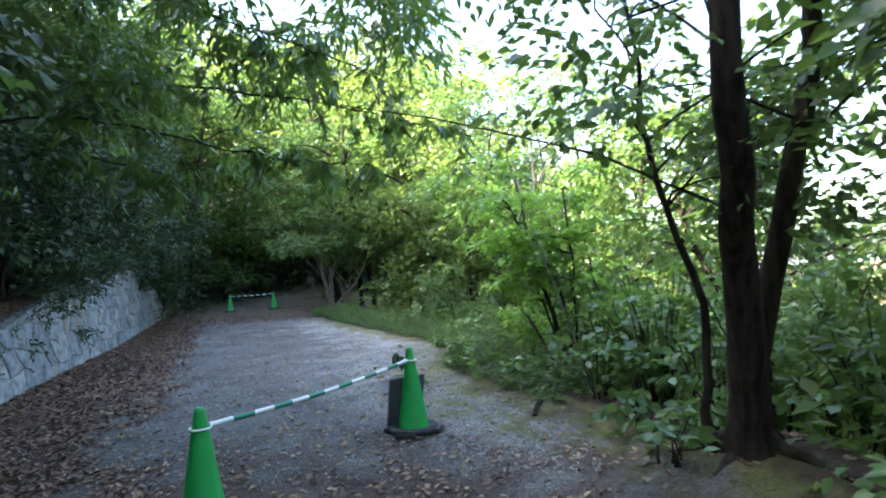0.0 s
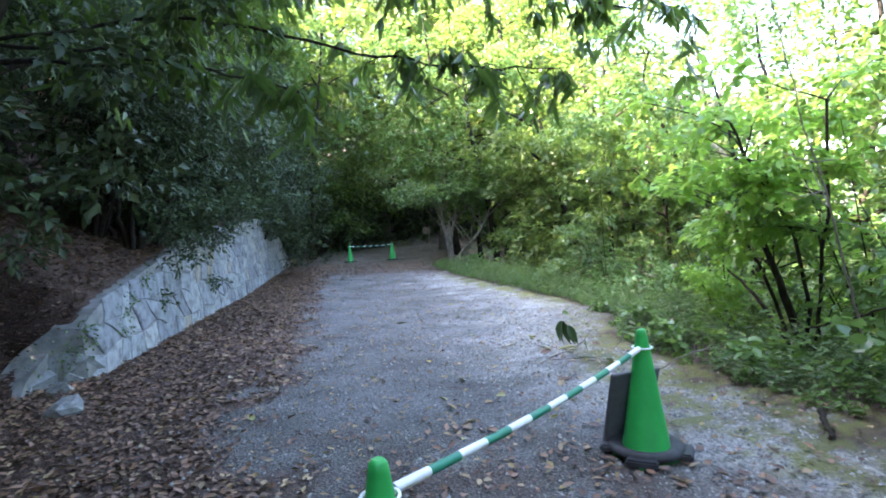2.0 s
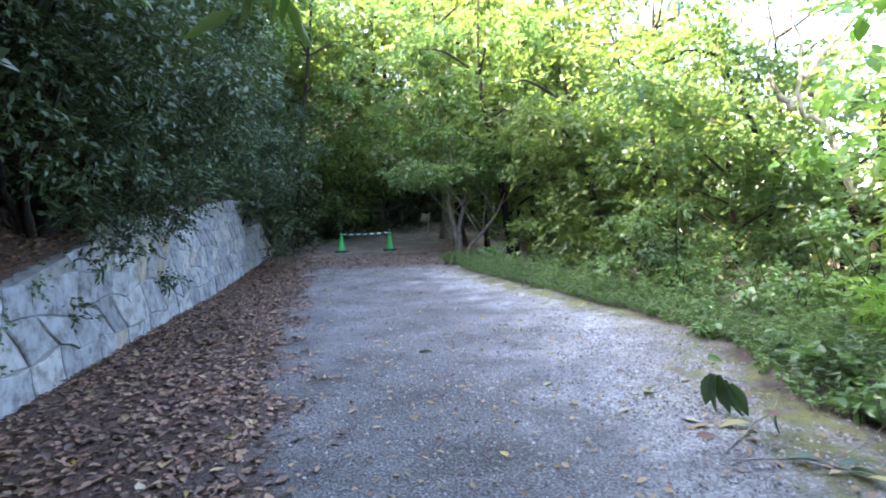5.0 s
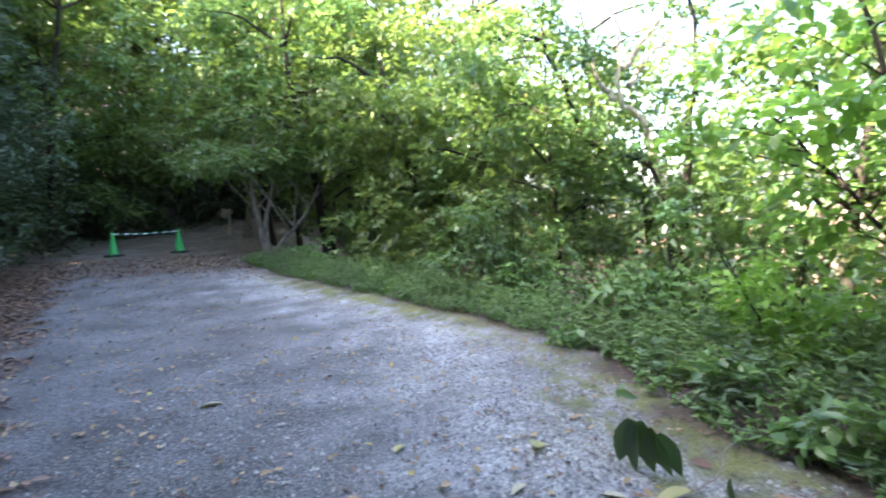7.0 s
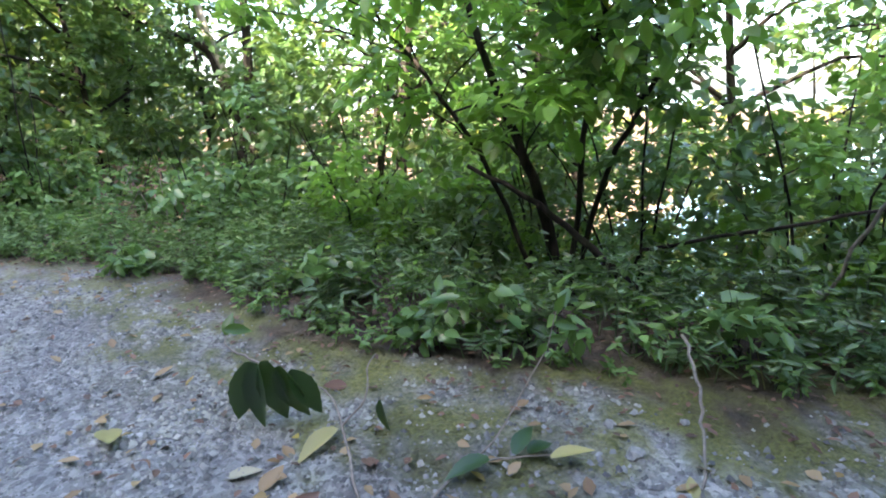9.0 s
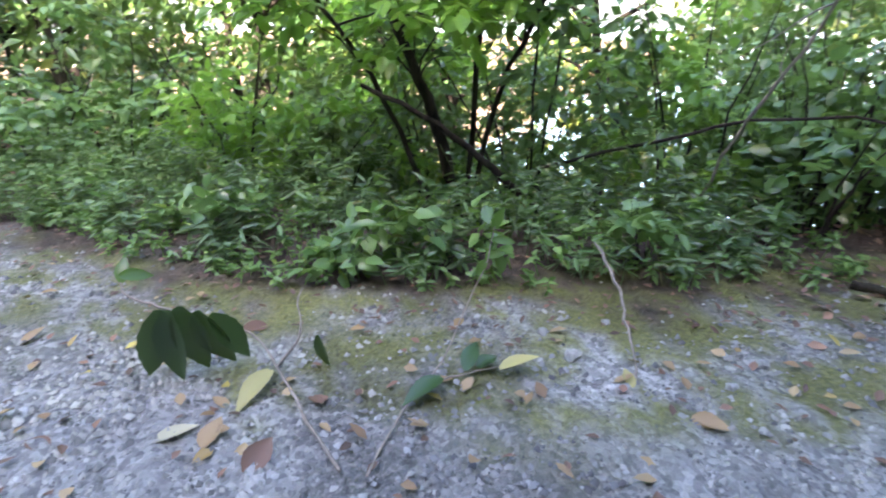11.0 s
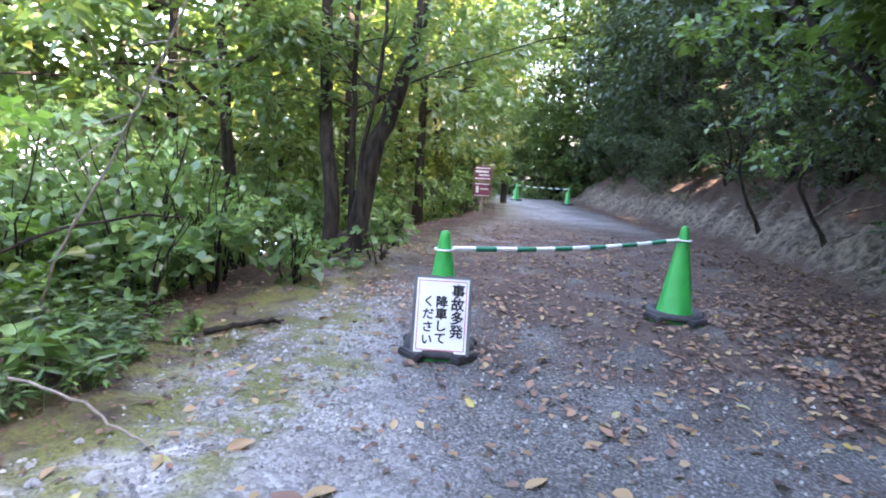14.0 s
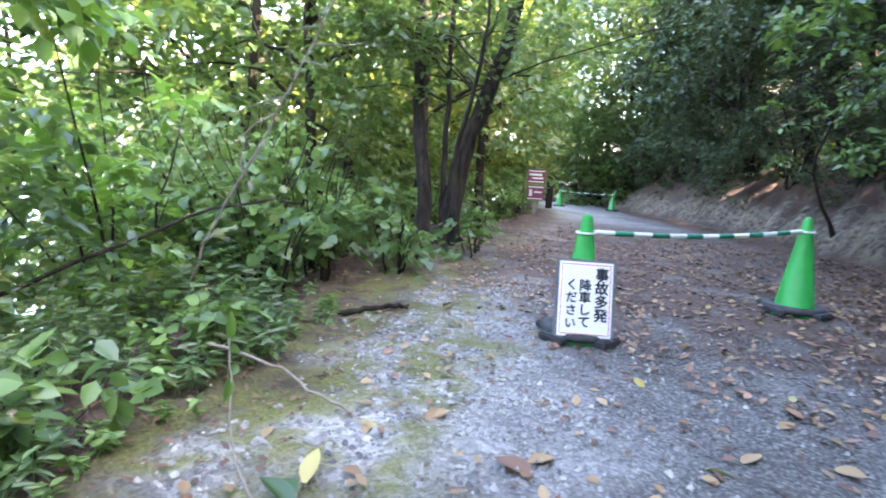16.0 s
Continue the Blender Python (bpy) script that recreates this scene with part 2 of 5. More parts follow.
def mesh_from(name, verts, faces_by_size, mat, smooth=True):
    """A mesh from arrays: verts (n,3) and face index arrays (k,3) or (k,4)."""
    me = bpy.data.meshes.new(name)
    verts = np.asarray(verts, dtype=np.float32)
    loops = np.concatenate([np.asarray(f, dtype=np.int32).ravel() for f in faces_by_size])
    sizes = np.concatenate([np.full(len(f), np.asarray(f).shape[1], dtype=np.int32) for f in faces_by_size])
    me.vertices.add(len(verts))
    me.vertices.foreach_set("co", verts.ravel())
    me.loops.add(len(loops))
    me.loops.foreach_set("vertex_index", loops)
    me.polygons.add(len(sizes))
    starts = np.concatenate([[0], np.cumsum(sizes)[:-1]]).astype(np.int32)
    me.polygons.foreach_set("loop_start", starts)
    if smooth:
        me.polygons.foreach_set("use_smooth", np.ones(len(sizes), dtype=bool))
    me.update(calc_edges=True)
    me.materials.append(mat)
    return me


def part(name, bm, mat, parent, label=""):
    me = bpy.data.meshes.new(name)
    bm.to_mesh(me)
    bm.free()
    me.materials.append(mat)
    ob = new(name, me)
    ob.parent = parent
    if label:
        tagged(ob, label)
    return ob


def mesh_part(name, me, parent, label=""):
    ob = new(name, me)
    ob.parent = parent
    if label:
        tagged(ob, label)
    return ob


def thing(name, at, label, category, group="", kind="", rz=0.0):
    ob = new(name)
    ob.empty_display_size = 0.1
    ob.matrix_world = pose(*at, 0, 0, rz)
    return tagged(ob, label, category, group, kind)


def unit(v):
    return v / np.maximum(np.linalg.norm(v, axis=-1, keepdims=True), 1e-9)




def leaves(points, ways, length, width, seed, up=0.7, fold=0.25, curl=0.15, near=True, spread=0.35):
    """Leaf blades at the points, tips along the ways: folded at the midrib and bent along it."""
    g = np.random.default_rng(seed)
    n = len(points)
    d = unit(ways + g.normal(0, spread, (n, 3)))
    nrm = unit(np.array([0, 0, up]) + g.normal(0, 0.55, (n, 3)))
    side = unit(np.cross(d, nrm))
    nrm = np.cross(side, d)
    ln = (length * g.uniform(0.6, 1.25, n))[:, None]
    w = (width * g.uniform(0.7, 1.2, n))[:, None]
    if near:
        rows = []
        for u, hw in ((0.0, 0.04), (0.32, 0.5), (0.7, 0.36), (1.0, 0.0)):
            c = points + d * ln * u - nrm * ln * curl * u * u
            rows.append((c, hw))
        b = rows[0][0]
        tip = rows[3][0]
        r1, l1 = rows[1][0] + side * w * 0.5 + nrm * w * fold * 0.5, rows[1][0] - side * w * 0.5 + nrm * w * fold * 0.5
        r2, l2 = rows[2][0] + side * w * 0.36 + nrm * w * fold * 0.36, rows[2][0] - side * w * 0.36 + nrm * w * fold * 0.36
        v = np.stack([b, r1, r2, tip, l2, l1], 1).reshape(-1, 3)
        k = np.arange(n)[:, None] * 6
        return v, np.concatenate([k + np.array([[0, 1, 2, 3]]), k + np.array([[0, 3, 4, 5]])])
    c = points + d * ln * 0.45
    r, l = c + side * w * 0.5 + nrm * w * fold * 0.5, c - side * w * 0.5 + nrm * w * fold * 0.5
    tip = points + d * ln - nrm * ln * curl
    v = np.stack([points, r, tip, l], 1).reshape(-1, 3)
    k = np.arange(n)[:, None] * 4
    return v, np.concatenate([k + np.array([[0, 1, 2]]), k + np.array([[0, 2, 3]])])


def tube(points, radii, sides=7):
    """A bent tapering tube through the points."""
    p = np.asarray(points, float)
    n = len(p)
    t = unit(np.gradient(p, axis=0))
    ref = np.array([0.31, 0.87, 0.2]) if abs(t[0][2]) > 0.5 else np.array([0.05, 0.1, 1.0])
    a = unit(np.cross(t, ref))
    b = np.cross(t, a)
    ang = np.linspace(0, 2 * math.pi, sides, endpoint=False)
    r = np.asarray(radii, float)[:, None, None]
    v = p[:, None] + r * (np.cos(ang)[None, :, None] * a[:, None] + np.sin(ang)[None, :, None] * b[:, None])
    i = np.arange(n - 1)[:, None] * sides
    j = np.arange(sides)[None]
    jn = (j + 1) % sides
    f = np.stack([i + j, i + jn, i + sides + jn, i + sides + j], -1).reshape(-1, 4)
    return v.reshape(-1, 3), f


def smooth_line(points, n, wobble=0.0, seed=0):
    """Points along a soft curve through the given ones."""
    p = np.asarray(points, float)
    s = np.linspace(0, len(p) - 1, n)
    i = np.clip(s.astype(int), 0, len(p) - 2)
    u = (s - i)[:, None]
    e = np.vstack([2 * p[0] - p[1], p, 2 * p[-1] - p[-2]])
    a, b, c, d = e[i], e[i + 1], e[i + 2], e[i + 3]
    q = 0.5 * (2 * b + (c - a) * u + (2 * a - 5 * b + 4 * c - d) * u ** 2 + (3 * b - a - 3 * c + d) * u ** 3)
    if wobble:
        g = np.random.default_rng(seed)
        w = g.normal(0, wobble, (n, 3))
        w[0] = 0
        q += w
    return q


def join(pieces):
    vs, fs, k = [], [], 0
    for v, f in pieces:
        vs.append(v)
        fs.append(np.asarray(f) + k)
        k += len(v)
    return np.concatenate(vs), np.concatenate(fs)


# ---- the lie of the land ----
EDGE_Y = np.array([-40, -13, -9, -5, -3, 0.3, 3, 4, 5.2, 6, 7, 7.7, 8.9, 9.8, 11, 12.2, 15.6, 19, 22, 27, 40])
EDGE_X = np.array([30, 11.2, 8.2, 5.6, 4.7, 3.4, 2.3, 1.9, 1.3, 0.8, 0.35, 0.12, 0.1, -0.07, -0.6, -1.4, -4.0, -5.9, -6.6, -7.2, -9])
BANK_Y = np.array([-40, -13, -9, -5, -1.5, 1.1, 4.2, 5.0, 5.45, 10, 14.6, 21, 27, 40])
BANK_X = np.array([26, 6.4, 3.2, 0.4, -1.4, -2.4, -5.0, -5.55, -5.25, -7.5, -9.6, -12.6, -15, -20])
WALL_Y = np.array([4.5, 5.0, 5.3, 5.7, 7.6, 10.2, 14, 16.6, 18.4, 20])
WALL_H = np.array([-0.1, 0.28, 0.55, 0.82, 1.22, 1.75, 1.92, 2.0, 1.6, 0.5])


def base_height(y):
    return np.where(y < 2, -0.035 * (2 - np.clip(y, -30, 2)), 0) + np.where(y > 12, 0.037 * (np.clip(y, 12, 45) - 12), 0)


def soft_noise(x, y, scale, seed):
    g = np.random.default_rng(seed)
    out = np.zeros_like(x, dtype=float)
    for k in range(6):
        a, ph = g.uniform(0, 2 * math.pi), g.uniform(0, 2 * math.pi)
        f = g.uniform(0.6, 1.9) / scale
        out += np.sin(2 * math.pi * f * (x * math.cos(a) + y * math.sin(a)) + ph)
    return out / 6


def land(x, y):
    """Height of the ground."""
    x, y = np.asarray(x, float), np.asarray(y, float)
    right = x - np.interp(y, EDGE_Y, EDGE_X)
    left = np.interp(y, BANK_Y, BANK_X) - x
    h = base_height(y)
    h = h + 0.03 * soft_noise(x, y, 2.5, 3) * np.clip((right + 1.0), 0, 1)
    over = np.clip(right - 0.9, 0, None)
    h = h - np.minimum(over * 0.55 + 0.04 * over ** 2, 16) + 0.15 * soft_noise(x, y, 3, 5) * np.clip(over, 0, 1)
    wall = np.interp(y, WALL_Y, WALL_H)
    behind = np.clip(left - 0.3, 0, None)
    terrace = np.where((y > 4.5) & (y < 20), np.clip(wall + 0.03, 0, None) * np.clip((left - 0.1 * wall - 0.06) / 0.08, 0, 1), 0)
    slope = np.where(y < 4.0, np.clip(left, 0, 0.7) * 0.95 + np.clip(left - 0.7, 0, None) * 0.6, 0.62 * behind)
    slope = np.minimum(slope, 14 + 0.05 * slope)
    h = h + terrace + slope + 0.12 * soft_noise(x, y, 2.2, 9) * np.clip(left - 0.3, 0, 1)
    # rough, lumpy soil face of the cut bank, and the root mound of the roadside tree
    cut = np.clip(left / 0.3, 0, 1) * np.clip((2.2 - left) / 0.8, 0, 1) * np.clip((4.0 - y) / 0.8, 0, 1)
    h = h + cut * (0.2 * soft_noise(x, y, 0.8, 51) + 0.12 * soft_noise(x, y, 0.36, 52))
    h = h + 0.22 * np.exp(-((x - 2.6) ** 2 + (y - 2.9) ** 2) / 0.55)
    ahead = np.clip(y - 30, 0, None) * 0.35 * np.clip((-x - 2) / 4, 0, 1)
    return h + np.minimum(ahead, 12)


def ground_at(x, y):
    return float(land(np.array([x]), np.array([y]))[0])


# ---- ground ----
gx = np.concatenate([-np.geomspace(600, 22, 22), np.arange(-21, -12.6, 0.5), np.arange(-12.5, -3.5, 0.1), np.arange(-3.5, 2.5, 0.08), np.arange(2.5, 16, 0.35), np.geomspace(17, 600, 22)])
gy = np.concatenate([-np.geomspace(600, 22, 18), np.arange(-20, -3, 0.25), np.arange(-3, 3, 0.1), np.arange(3, 10, 0.08), np.arange(10, 21, 0.12), np.arange(21, 34, 0.3), np.geomspace(35, 600, 22)])
GX, GY = np.meshgrid(gx, gy)
GZ = land(GX, GY)
GZ += 0.006 * rng.normal(0, 1, GX.shape) * (np.abs(GX) < 6)
nx, ny = len(gx), len(gy)
ii = (np.arange(ny - 1)[:, None] * nx + np.arange(nx - 1)[None]).ravel()
quads = np.stack([ii, ii + 1, ii + nx + 1, ii + nx], -1)
ground_mesh = mesh_from("ground", np.stack([GX.ravel(), GY.ravel(), GZ.ravel()], -1), [quads], M_GROUND)


def step(v, a, b):
    u = np.clip((v - a) / (b - a), 0, 1)
    return u * u * (3 - 2 * u)


def zones(x, y):
    """Shares of road, pale gravel, moss and leaf litter over the ground."""
    right = x - np.interp(y, EDGE_Y, EDGE_X)
    left = np.interp(y, BANK_Y, BANK_X) - x
    wob = 0.35 * soft_noise(x, y, 1.1, 21) + 0.25 * soft_noise(x, y, 0.4, 22)
    road = step(-right + wob * 0.8, -0.1, 0.65) * step(-left + wob, 0.0, 0.3)
    # pale gravel on the open side of the road, darker tarmac towards the wall
    # widened below y = 3, where the extra pale gravel paints a spill of sun
    width = np.interp(y, [-14, -6, -1, 2.5, 4, 6, 10, 14, 18], [2.4, 3.0, 1.9, 0.9, 1.4, 1.7, 2.0, 1.8, 0.4])
    gravel = step(right + width + wob * 1.6, -0.6, 0.9) * road * (0.75 + 0.5 * step(soft_noise(x, y, 0.7, 41), -0.3, 0.3))
    gravel = np.clip(gravel, 0, 1)
    mw = np.interp(y, [3.4, 4.4, 6.2, 7.2], [0.75, 1.15, 1.05, 0.75])
    moss = step(right + mw + wob * 0.9, -0.15, 0.2) * step(-right + wob * 0.4 + np.interp(y, [2.6, 3.6, 6, 7], [0.1, 0.5, 0.35, 0]), -0.15, 0.15) * np.interp(y, [-12, -8, 0, 3, 8.5, 10, 11.5, 14.5, 16], [0.6, 0.5, 0.2, 0.9, 0.85, 0.5, 1.0, 0.9, 0.1])
    moss = moss * step(soft_noise(x, y, 0.5, 31) + soft_noise(x, y, 0.16, 32), -0.45, 0.25)
    lw = np.interp(y, [-14, -4, 0, 3, 5, 10, 16, 22], [1.0, 1.4, 1.6, 2.3, 2.5, 2.15, 1.9, 2.4])
    litter = step(left + lw + wob * 1.4, -0.3, 0.4) * (1 - 0.15 * step(left, 1.5, 3))
    litter = np.maximum(litter, 0.75 * step(right + wob, 0.4, 1.0))
    far = step(y, 15.5, 18)
    litter = np.maximum(litter, far * 0.65)
    thin = step(4.6 - y + wob * 2, 0, 1.5) * step(y, -7, -3) * 0.85 * step(-right + wob, -0.2, 0.8) * step(wob + 0.2, -0.2, 0.25)
    litter = np.maximum(litter, thin)
    dirt = step(left + wob * 0.3, 0.0, 0.25) * step(1.0 - left + wob, 0, 0.5) * step(3.8 - y, 0, 0.8)
    dirt = np.maximum(dirt, 0.75 * step(y, 16.5, 19.5) * step(34 - y, 0, 4) * step(-left + wob, -2.5, -0.5))
    wood = np.maximum(step(right, 4, 9), step(left, 6, 10))
    return road, gravel, moss, litter * (1 - 0.7 * dirt), dirt, wood


for zname, vals in zip(("road", "gravel", "moss", "litter", "dirt", "wood"), zones(GX.ravel(), GY.ravel())):
    at = ground_mesh.attributes.new(zname, "FLOAT", "POINT")
    at.data.foreach_set("value", vals.astype(np.float32))
tagged(new("ground", ground_mesh), "grey gravel road with brown leaf litter and mossy edges", "ground", kind="structure")

M_WATER = plain("sea water", (0.10, 0.16, 0.18), 0.12, 0.15, 0.02, 0.0)
bm = bmesh.new()
bm.faces.new([bm.verts.new(p) for p in ((14, -600, -15.2), (4000, -3000, -15.2), (4000, 3000, -15.2), (14, 600, -15.2))])
water_mesh = bpy.data.meshes.new("water")
bm.to_mesh(water_mesh)
bm.free()
water_mesh.materials.append(M_WATER)
tagged(new("water", water_mesh), "pale sea below the wooded slope", "sea", kind="structure")

# ---- foliage makers ----


def clump_points(centres, radii, count, seed, flat=0.6):
    """Points in soft clumps, and the ways that point outwards from the clump's middle."""
    g = np.random.default_rng(seed)
    k = g.integers(0, len(centres), count)
    off = g.normal(0, 1, (count, 3))
    off = off / np.linalg.norm(off, axis=1, keepdims=True) * (g.uniform(0.15, 1, count) ** 0.55)[:, None]
    off[:, 2] *= flat
    p = np.asarray(centres)[k] + off * np.asarray(radii)[k][:, None]
    return p, off


def leafy(name, parent, mat, centres, radii, count, size, width, seed, near=True, flat=0.6, droop=0.35, up=0.7, label=""):
    # sprays: six leaves set alternately along each short shoot
    m = max(4, count // 6)
    q, off = clump_points(centres, radii, m, seed, flat)
    g = np.random.default_rng(seed + 9)
    shoot = unit(off * np.array([1, 1, 0.4]) + np.array([0, 0, -droop * 0.6]) + g.normal(0, 0.35, (m, 3)))
    side = unit(np.cross(shoot, np.array([0, 0, 1.0]) + g.normal(0, 0.25, (m, 3))))
    along = size * g.uniform(1.5, 2.6, m)[:, None]
    pts, dirs = [], []
    for j in range(6):
        u = j / 5.0
        pts.append(q + shoot * along * (u - 0.5) + g.normal(0, size * 0.12, (m, 3)))
        dirs.append(shoot * (0.45 + 0.7 * u) + side * ((1 if j % 2 else -1) * (0.9 - 0.65 * u)) + np.array([0, 0, -0.25 * droop]))
    p, ways = np.concatenate(pts), np.concatenate(dirs)
    v, f = leaves(p, ways, size, width, seed + 1, up=up * 1.5, near=near, spread=0.22)
    o = np.array(parent.matrix_world.translation)
    return mesh_part(name, mesh_from(name, v - o, [f], mat, smooth=False), parent, label)


def limb_part(name, parent, mat, lines, label="", sides=7):
    o = np.array(parent.matrix_world.translation)
    v, f = join([tube(p, r, sides) for p, r in lines])
    return mesh_part(name, mesh_from(name, v - o, [f], mat), parent, label)


def tree(at, height, spread, seed, label, mats=(M_BARK, M_LEAF_CROWN), lean=(0, 0), radius=0.12, crown_from=0.4, count=6000, size=0.12, clumps=26, near=False, group="woodland trees", clump_radius=None):
    """A tree: bent tapering trunk, limbs and a crown of clumped leaves with gaps."""
    g = np.random.default_rng(seed)
    x, y = at
    z = ground_at(x, y) - 0.1
    t = thing("tree", (x, y, z), label, "tree", group)
    top = np.array([x + lean[0], y + lean[1], z + height * 0.92])
    base = np.array([x, y, z])
    mids = [base, base + (top - base) * 0.35 + g.normal(0, 0.12, 3) * [1, 1, 0], base + (top - base) * 0.7 + g.normal(0, 0.22, 3) * [1, 1, 0], top]
    line = smooth_line(mids, 14, 0.015, seed)
    rad = radius * np.linspace(1, 0.16, 14)
    rad[0] *= 1.5
    limb_part("trunk", t, mats[0], [(line, rad)], sides=9)
    limbs, centres, radii = [], [], []
    for k in range(clumps):
        u = g.uniform(crown_from, 1.0)
        start = line[int(u * 0.9 * 13)]
        a = g.uniform(0, 2 * math.pi)
        reach = spread * (1.15 - 0.65 * abs(u - 0.55)) * g.uniform(0.35, 1.0)
        end = start + np.array([math.cos(a) * reach, math.sin(a) * reach, g.uniform(-0.05, 0.35) * reach + 0.2])
        if k < 12:
            mid = (start + end) / 2 + np.array([0, 0, 0.15 * reach])
            limbs.append((smooth_line([start, mid, end], 7, 0.02, seed + k), np.linspace(radius * 0.38, 0.008, 7)))
        centres.append(end)
        radii.append((clump_radius or spread * 0.33) * g.uniform(0.6, 1.25))
    for lb in limbs:
        limb_part("limb", t, mats[0], [lb], sides=6)
    leafy("crown", t, mats[1], centres, radii, int(count * 0.86), size * 1.07, size * 0.59, seed, near=near)
    return t


def shrub(at, height, spread, seed, label, mat=M_LEAF_SHRUB, count=1500, size=0.09, width=0.06, stems=6, near=True, name="shrub", low=0.25, bark=M_BARK, group="roadside shrubs", clumps=16, clump_radius=None, radius=0.014):
    g = np.random.default_rng(seed)
    x, y = at
    z = ground_at(x, y) - 0.03
    t = thing(name, (x, y, z), label, "shrub", group)
    lines, centres, radii = [], [], []
    for k in range(stems):
        a = g.uniform(0, 2 * math.pi)
        r = spread * g.uniform(0.3, 0.9)
        top = np.array([x + math.cos(a) * r, y + math.sin(a) * r, z + height * g.uniform(0.6, 1.0)])
        b = np.array([x + math.cos(a) * 0.08, y + math.sin(a) * 0.08, z])
        mid = (b + top) / 2 + np.array([math.cos(a), math.sin(a), 0]) * r * -0.15
        ln = smooth_line([b, mid, top], 9, 0.012, seed + k)
        lines.append((ln, radius * np.linspace(1, 0.25, 9)))
        for u in g.uniform(low, 1.0, max(2, clumps // stems)):
            c = ln[int(u * 8)] + g.normal(0, 0.22 * spread, 3) * [1, 1, 0.5]
            centres.append(c)
            radii.append((clump_radius or spread * 0.34) * g.uniform(0.6, 1.2))
    for ln in lines:
        limb_part("stem", t, bark, [ln], sides=5)
    leafy("foliage", t, mat, centres, radii, count, size, width, seed, near=near)
    return t

# ---- stone retaining wall ----


def wall_point(y, h, out=0.0):
    x = np.interp(y, BANK_Y, BANK_X)
    return np.array([x - 0.10 * h + out * 0.89, y + out * 0.45, float(base_height(np.array(y))) + h])


def retaining_wall():
    w = thing("wall_stone", wall_point(4.9, 0), "low grey stone retaining wall with mortared rubble face", "wall", kind="structure")
    o = Vector(w.matrix_world.translation)
    ys = np.linspace(4.6, 20.0, 60)
    bm = bmesh.new()
    rings = []
    for y in ys:
        h = float(np.interp(y, WALL_Y, WALL_H))
        prof = [wall_point(y, -0.3), wall_point(y, h - 0.05), wall_point(y, h - 0.05, -0.3), wall_point(y, -0.3, -0.3)]
        rings.append([bm.verts.new(Vector(p) - o) for p in prof])
    for a, b in zip(rings, rings[1:]):
        for k in range(3):
            bm.faces.new((a[k], b[k], b[k + 1], a[k + 1]))
    part("mortar", bm, M_MORTAR, w, "grey mortar backing")
    g = random.Random(4)
    # stones laid in slanting courses
    cols, rows = 42, 6
    ygrid = [[4.75 + 15.6 * c / cols + g.uniform(-0.11, 0.11) + 0.16 * (r % 2) for c in range(cols + 1)] for r in range(rows + 1)]
    hgrid = [[0.36 * r - 0.1 + g.uniform(-0.09, 0.09) for c in range(cols + 1)] for r in range(rows + 1)]
    for r in range(rows):
        for c in range(cols):
            q = [(ygrid[r][c], hgrid[r][c]), (ygrid[r][c + 1], hgrid[r][c + 1]), (ygrid[r + 1][c + 1], hgrid[r + 1][c + 1]), (ygrid[r + 1][c], hgrid[r + 1][c])]
            q = [(y - 0.3 * h + 0.1, h) for y, h in q]
            q = [(y, min(h, float(np.interp(y, WALL_Y, WALL_H)) - 0.02)) for y, h in q]
            if min(q[2][1], q[3][1]) - max(q[0][1], q[1][1]) < 0.07:
                continue
            cy, ch = sum(p[0] for p in q) / 4, sum(p[1] for p in q) / 4
            bm = bmesh.new()
            mids = []
            for k in range(4):
                a, b = q[k], q[(k + 1) % 4]
                mids += [a, ((a[0] + b[0]) / 2 + g.uniform(-0.03, 0.03), (a[1] + b[1]) / 2 + g.uniform(-0.03, 0.03))]
            proud = g.uniform(0.012, 0.035)
            layers = []
            for scale, out in ((0.975, -0.02), (0.975, proud * 0.5), (0.9, proud)):
                layers.append([bm.verts.new(Vector(wall_point(cy + (y - cy) * scale, ch + (h - ch) * scale, out + g.uniform(-0.006, 0.006))) - o) for y, h in mids])
            for a, b in zip(layers, layers[1:]):
                for k in range(8):
                    bm.faces.new((a[k], a[(k + 1) % 8], b[(k + 1) % 8], b[k]))
            bm.faces.new(layers[-1])
            bmesh.ops.recalc_face_normals(bm, faces=bm.faces)
            part("stone", bm, M_STONE, w)
    return w


retaining_wall()

# ---- traffic cones, bars and sign ----


def lathe(profile, sides=28):
    bm = bmesh.new()
    rings = []
    for r, z in profile:
        rings.append([bm.verts.new((r * math.cos(2 * math.pi * k / sides), r * math.sin(2 * math.pi * k / sides), z)) for k in range(sides)])
    for a, b in zip(rings, rings[1:]):
        for k in range(sides):
            f = bm.faces.new((a[k], a[(k + 1) % sides], b[(k + 1) % sides], b[k]))
            f.smooth = True
    bm.faces.new(rings[-1])
    return bm


def slab(w, d, h, bevel):
    bm = bmesh.new()
    bmesh.ops.create_cube(bm, size=1.0, matrix=Matrix.Diagonal((w, d, h, 1)))
    bmesh.ops.bevel(bm, geom=bm.edges[:], offset=bevel, segments=2, affect="EDGES")
    return bm


